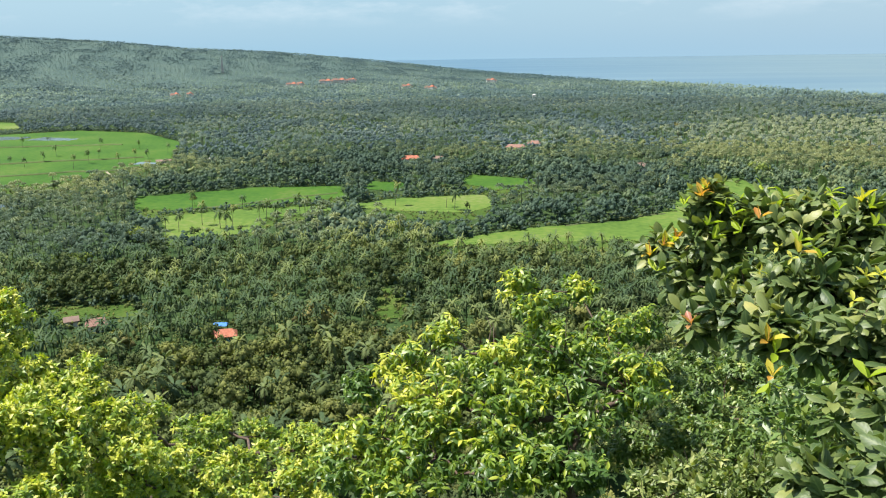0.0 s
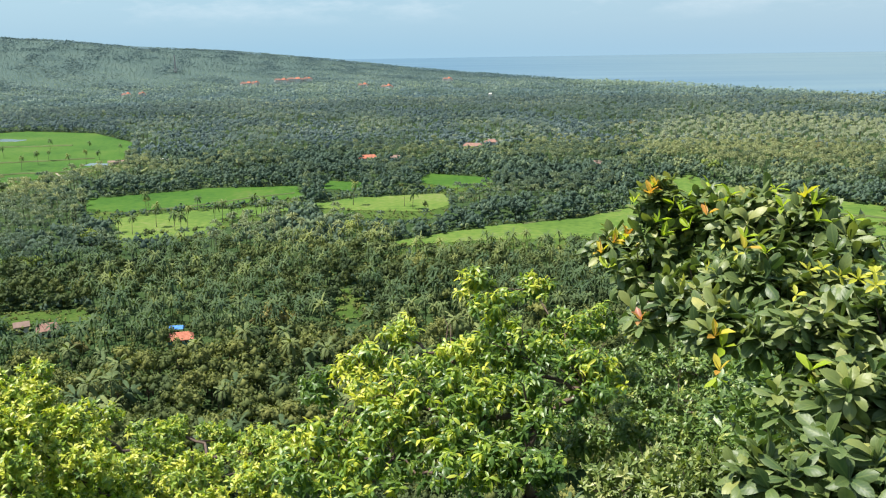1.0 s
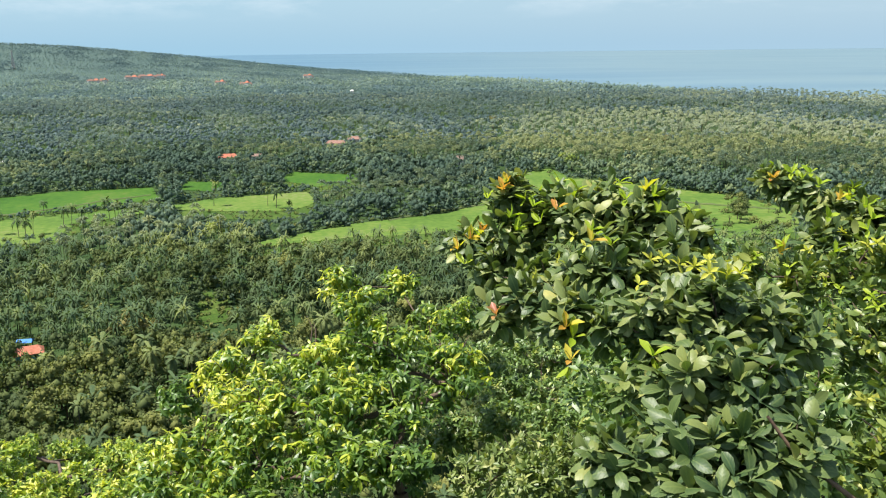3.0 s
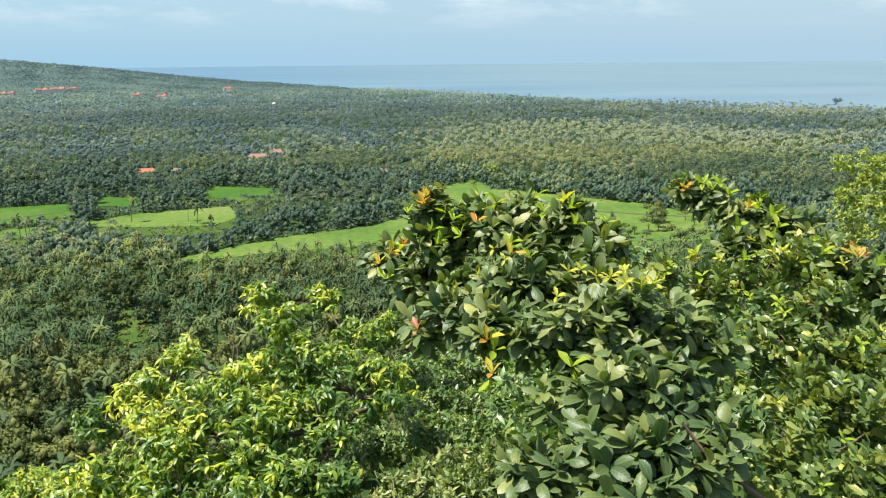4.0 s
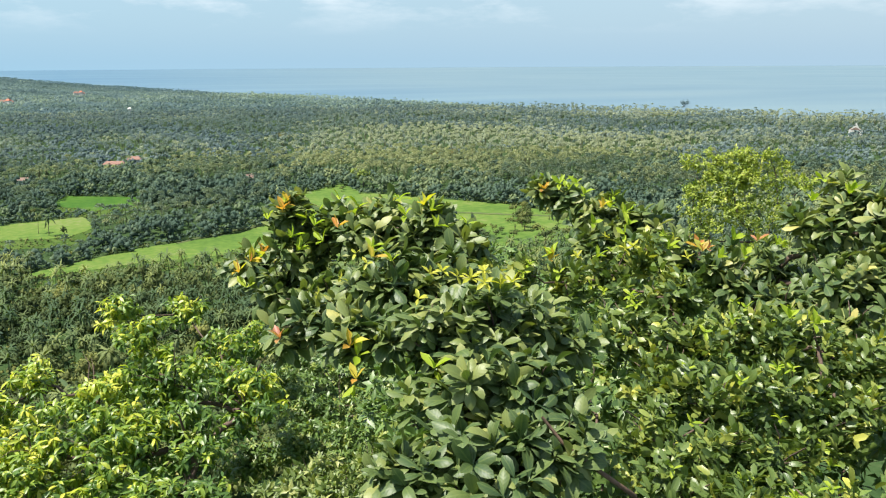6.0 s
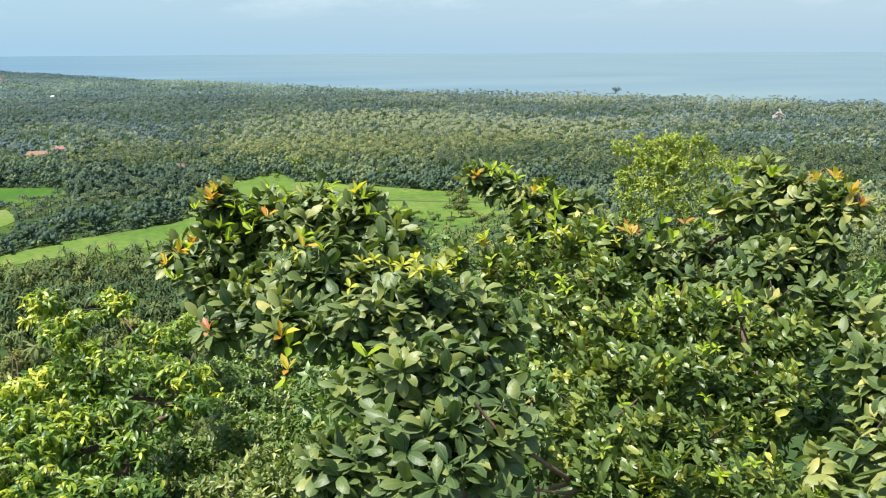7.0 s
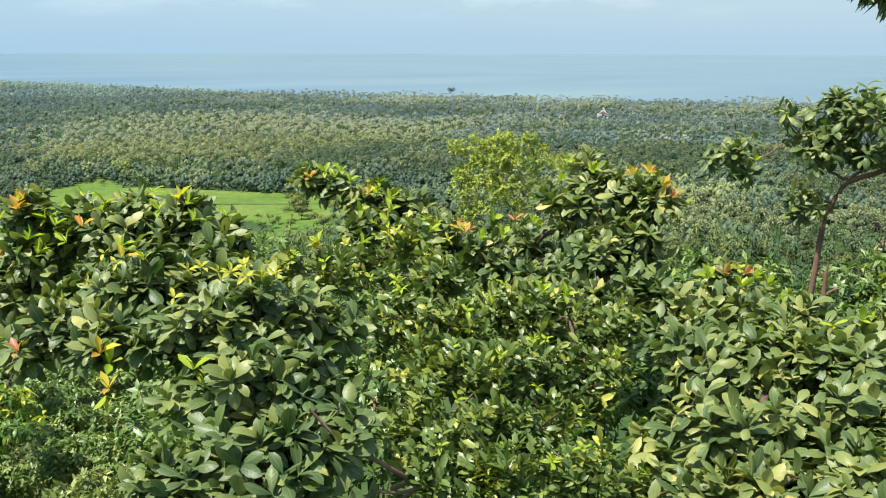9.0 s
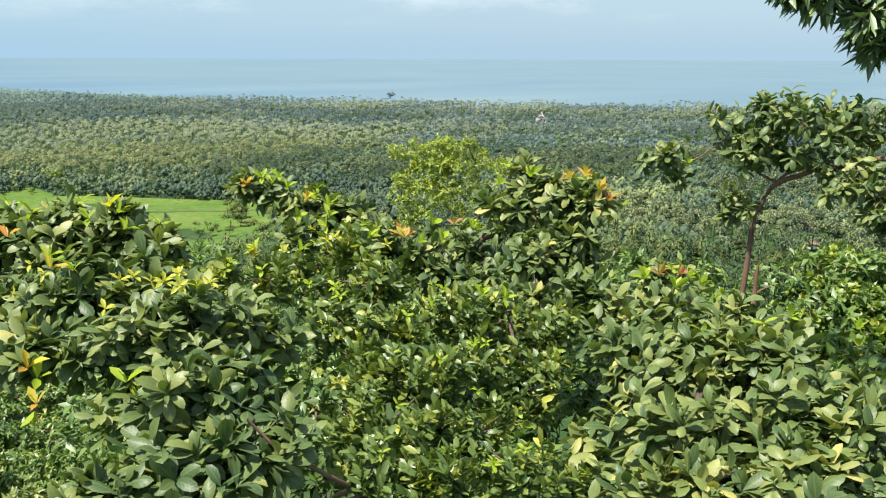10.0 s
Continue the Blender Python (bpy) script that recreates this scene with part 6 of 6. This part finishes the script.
for az, r, w, t in [(-9.84, 2855, 37, 5), (-9.3, 2875, 22, -8), (-7.6, 2955, 43, 4), (-6.7, 2985, 50, 0), (-5.9, 3000, 26, 6), (-2.26, 2730, 32, 6), (-0.67, 2625, 33, -14), (3.4, 3020, 31, 0), (-17.3, 2495, 23, 4), (-16.4, 2510, 17, -5)]:
    for k, (off, part_w, tall) in enumerate(((-0.3, 0.48, 10.5), (0.16, 0.36, 14.0), (0.42, 0.24, 9.0))):
        q = az + math.degrees(off * w / r)
        d = r + (8, -14, 12)[k]
        house(d * math.sin(radians(q)), d * math.cos(radians(q)), w * part_w, 12, tall, 5.5, t - az + (14, -22, 30)[k], (M_TILE, M_REDTILE, M_TILE)[k], M_WALL, "large far building with orange tiled roof above the palms", 4, 3, "far resort buildings")
house(2030 * math.sin(radians(6.26)), 2030 * math.cos(radians(6.26)), 8, 8, 13, 2.5, 0, M_WALL, M_WALL, "tall white far building above the palms", 3, 4, "far resort buildings")

tarp = thing("tarpaulin", (-91.5, 328, float(land(-91.5, 328))), "bright blue tarpaulin stretched over a shed", "tarpaulin")
part("sheet", hip_roof(5.5, 4, 3.6, 0.9, 0.2, 0.2, 0.06), M_TARP, tarp)
for px, py in ((-2.4, -1.7), (2.4, -1.7), (2.4, 1.7), (-2.4, 1.7)):
    v, f = tube([(px, py, -0.2), (px, py, 3.55)], (0.06, 0.06), 6)
    child("pole", mesh_np("pole", v, f, M_BARK), tarp)

church = thing("church", (1067, 818, 0), "white church with gabled front and small belfry", "church")
church.rotation_euler = (0, 0, radians(-52))
bm = bmesh.new()
box(bm, -6, 6, -2, 22, 0, 12)
part("nave", bm, M_WALL, church)
nave_roof = part("roof", hip_roof(24, 12, 12, 4, 0), M_OLDTILE, church)
nave_roof.location, nave_roof.rotation_euler = (0, 10, 0), (0, 0, radians(90))
bm = bmesh.new()
v = [bm.verts.new(p) for p in ((-9, -2.6, 0), (9, -2.6, 0), (9, -2.6, 12), (5, -2.6, 13.5), (2, -2.6, 19), (0, -2.6, 22), (-2, -2.6, 19), (-5, -2.6, 13.5), (-9, -2.6, 12))]
f = bm.faces.new(v)
ext = bmesh.ops.extrude_face_region(bm, geom=[f])
bmesh.ops.translate(bm, verts=[e for e in ext["geom"] if isinstance(e, bmesh.types.BMVert)], vec=(0, 0.9, 0))
bmesh.ops.recalc_face_normals(bm, faces=bm.faces)
part("front_wall", bm, M_WALL, church)
for cx, cz in ((0, 1.0), (-4.5, 6), (4.5, 6), (0, 7)):
    bm = bmesh.new()
    box(bm, cx - 0.8, cx + 0.8, -2.72, -2.5, cz, cz + 2.6)
    part("window" if cz > 1 else "door", bm, M_DARK, church)

# lattice mast on the far ridge
mast_x, mast_y = 3200 * math.sin(radians(-14.23)), 3200 * math.cos(radians(-14.23))
mast = thing("radio_mast", (mast_x, mast_y, float(land(mast_x, mast_y)) - 0.5), "tall pale lattice mast on the wooded ridge", "mast")
for sx_, sy_ in ((-1, -1), (1, -1), (1, 1), (-1, 1)):
    v, f = tube([(3.5 * sx_, 3.5 * sy_, 0), (0.9 * sx_, 0.9 * sy_, 62)], (0.8, 0.6), 5)
    child("leg", mesh_np("leg", v, f, M_STEEL), mast)
for k in range(10):
    q0, q1 = 3.5 - 2.6 * k / 10, 3.5 - 2.6 * (k + 1) / 10
    ring = []
    for (ax_, ay_), (bx_, by_) in zip(((-1, -1), (1, -1), (1, 1), (-1, 1)), ((1, -1), (1, 1), (-1, 1), (-1, -1))):
        ring.append(tube([(q0 * ax_, q0 * ay_, 6.2 * k), (q1 * bx_, q1 * by_, 6.2 * k + 6.2)], (0.4, 0.4), 4))
        ring.append(tube([(q0 * ax_, q0 * ay_, 6.2 * k), (q0 * bx_, q0 * by_, 6.2 * k)], (0.35, 0.35), 4))
    v, f = joined(ring)
    child("brace", mesh_np("brace", v, f, M_STEEL), mast)

# ---- water standing in the paddies ----
def pond(outline, label):
    bm = bmesh.new()
    f = bm.faces.new([bm.verts.new((x, y, 0.5)) for x, y in ragged(outline, 8, 1.2)])
    bmesh.ops.triangulate(bm, faces=[f])
    bmesh.ops.recalc_face_normals(bm, faces=bm.faces)
    me = bpy.data.meshes.new("water")
    bm.to_mesh(me)
    bm.free()
    me.materials.append(M_POND)
    tagged(new("water", me), label, "water", "", "structure")


pond([(-670, 1262), (-605, 1250), (-600, 1215), (-640, 1190), (-690, 1215)], "shallow water standing in the paddy field")
pond([(-585, 1240), (-515, 1205), (-520, 1180), (-590, 1195)], "shallow water standing in the paddy field")
pond([(-330, 915), (-305, 912), (-300, 895), (-335, 893)], "strip of pale water at the paddy's edge")
pond([(-360, 668), (-325, 650), (-330, 628), (-372, 640)], "pale pond between the woods")

# ---- grassy bunds and a worn track across the fields ----
def bank(name, line, wide, high, mat, label, category):
    """A low bank with sloped sides along a line on the plain."""
    p = np.array(line, float)
    q = np.linspace(0, len(p) - 1, 8 * len(p))
    x, y = np.interp(q, np.arange(len(p)), p[:, 0]), np.interp(q, np.arange(len(p)), p[:, 1])
    x, y = x + rng.normal(0, 0.5, len(q)), y + rng.normal(0, 0.5, len(q))
    d = unit(np.stack([np.gradient(x), np.gradient(y)], -1))
    side = np.stack([-d[:, 1], d[:, 0]], -1)
    rows = []
    for off, up in ((-1.0, 0.25), (-0.45, 1.0), (0.45, 1.0), (1.0, 0.25)):
        z = land(x, y) + 0.36 + (up * high if up == 1.0 else 0.0) * rng.uniform(0.7, 1.2, len(q))
        rows.append(np.stack([x + side[:, 0] * off * wide / 2, y + side[:, 1] * off * wide / 2, z], -1))
    v = np.stack(rows, 1).reshape(-1, 3)
    f = [(4 * i + k, 4 * i + k + 1, 4 * i + k + 5, 4 * i + k + 4) for i in range(len(q) - 1) for k in range(3)]
    tagged(new(name, mesh_np(name, v, np.array(f)[:, ::-1], mat, smooth=True)), label, category, "", "structure")


for line in ([(-432, 811), (-405, 823), (-370, 841), (-333, 841), (-316, 872)], [(-500, 905), (-440, 930), (-380, 945), (-340, 960)], [(-600, 1090), (-500, 1105), (-420, 1110)]):
    bank("bund", line, 3.2, 1.3, M_BUND, "low dark grassy bund between the paddies", "bund")
for line in ([(-185, 616), (-154, 634), (-120, 661), (-86, 682)], [(79, 533), (116, 555), (154, 570)], [(188, 638), (225, 593), (261, 562), (305, 521), (337, 495)]):
    bank("bund", line, 2.2, 0.7, M_BUND, "low grassy bund crossing the meadow", "bund")
bank("track", [(-337, 841), (-324, 816), (-305, 777)], 2.4, 0.1, M_TRACK, "worn pale footpath along the paddy", "path")
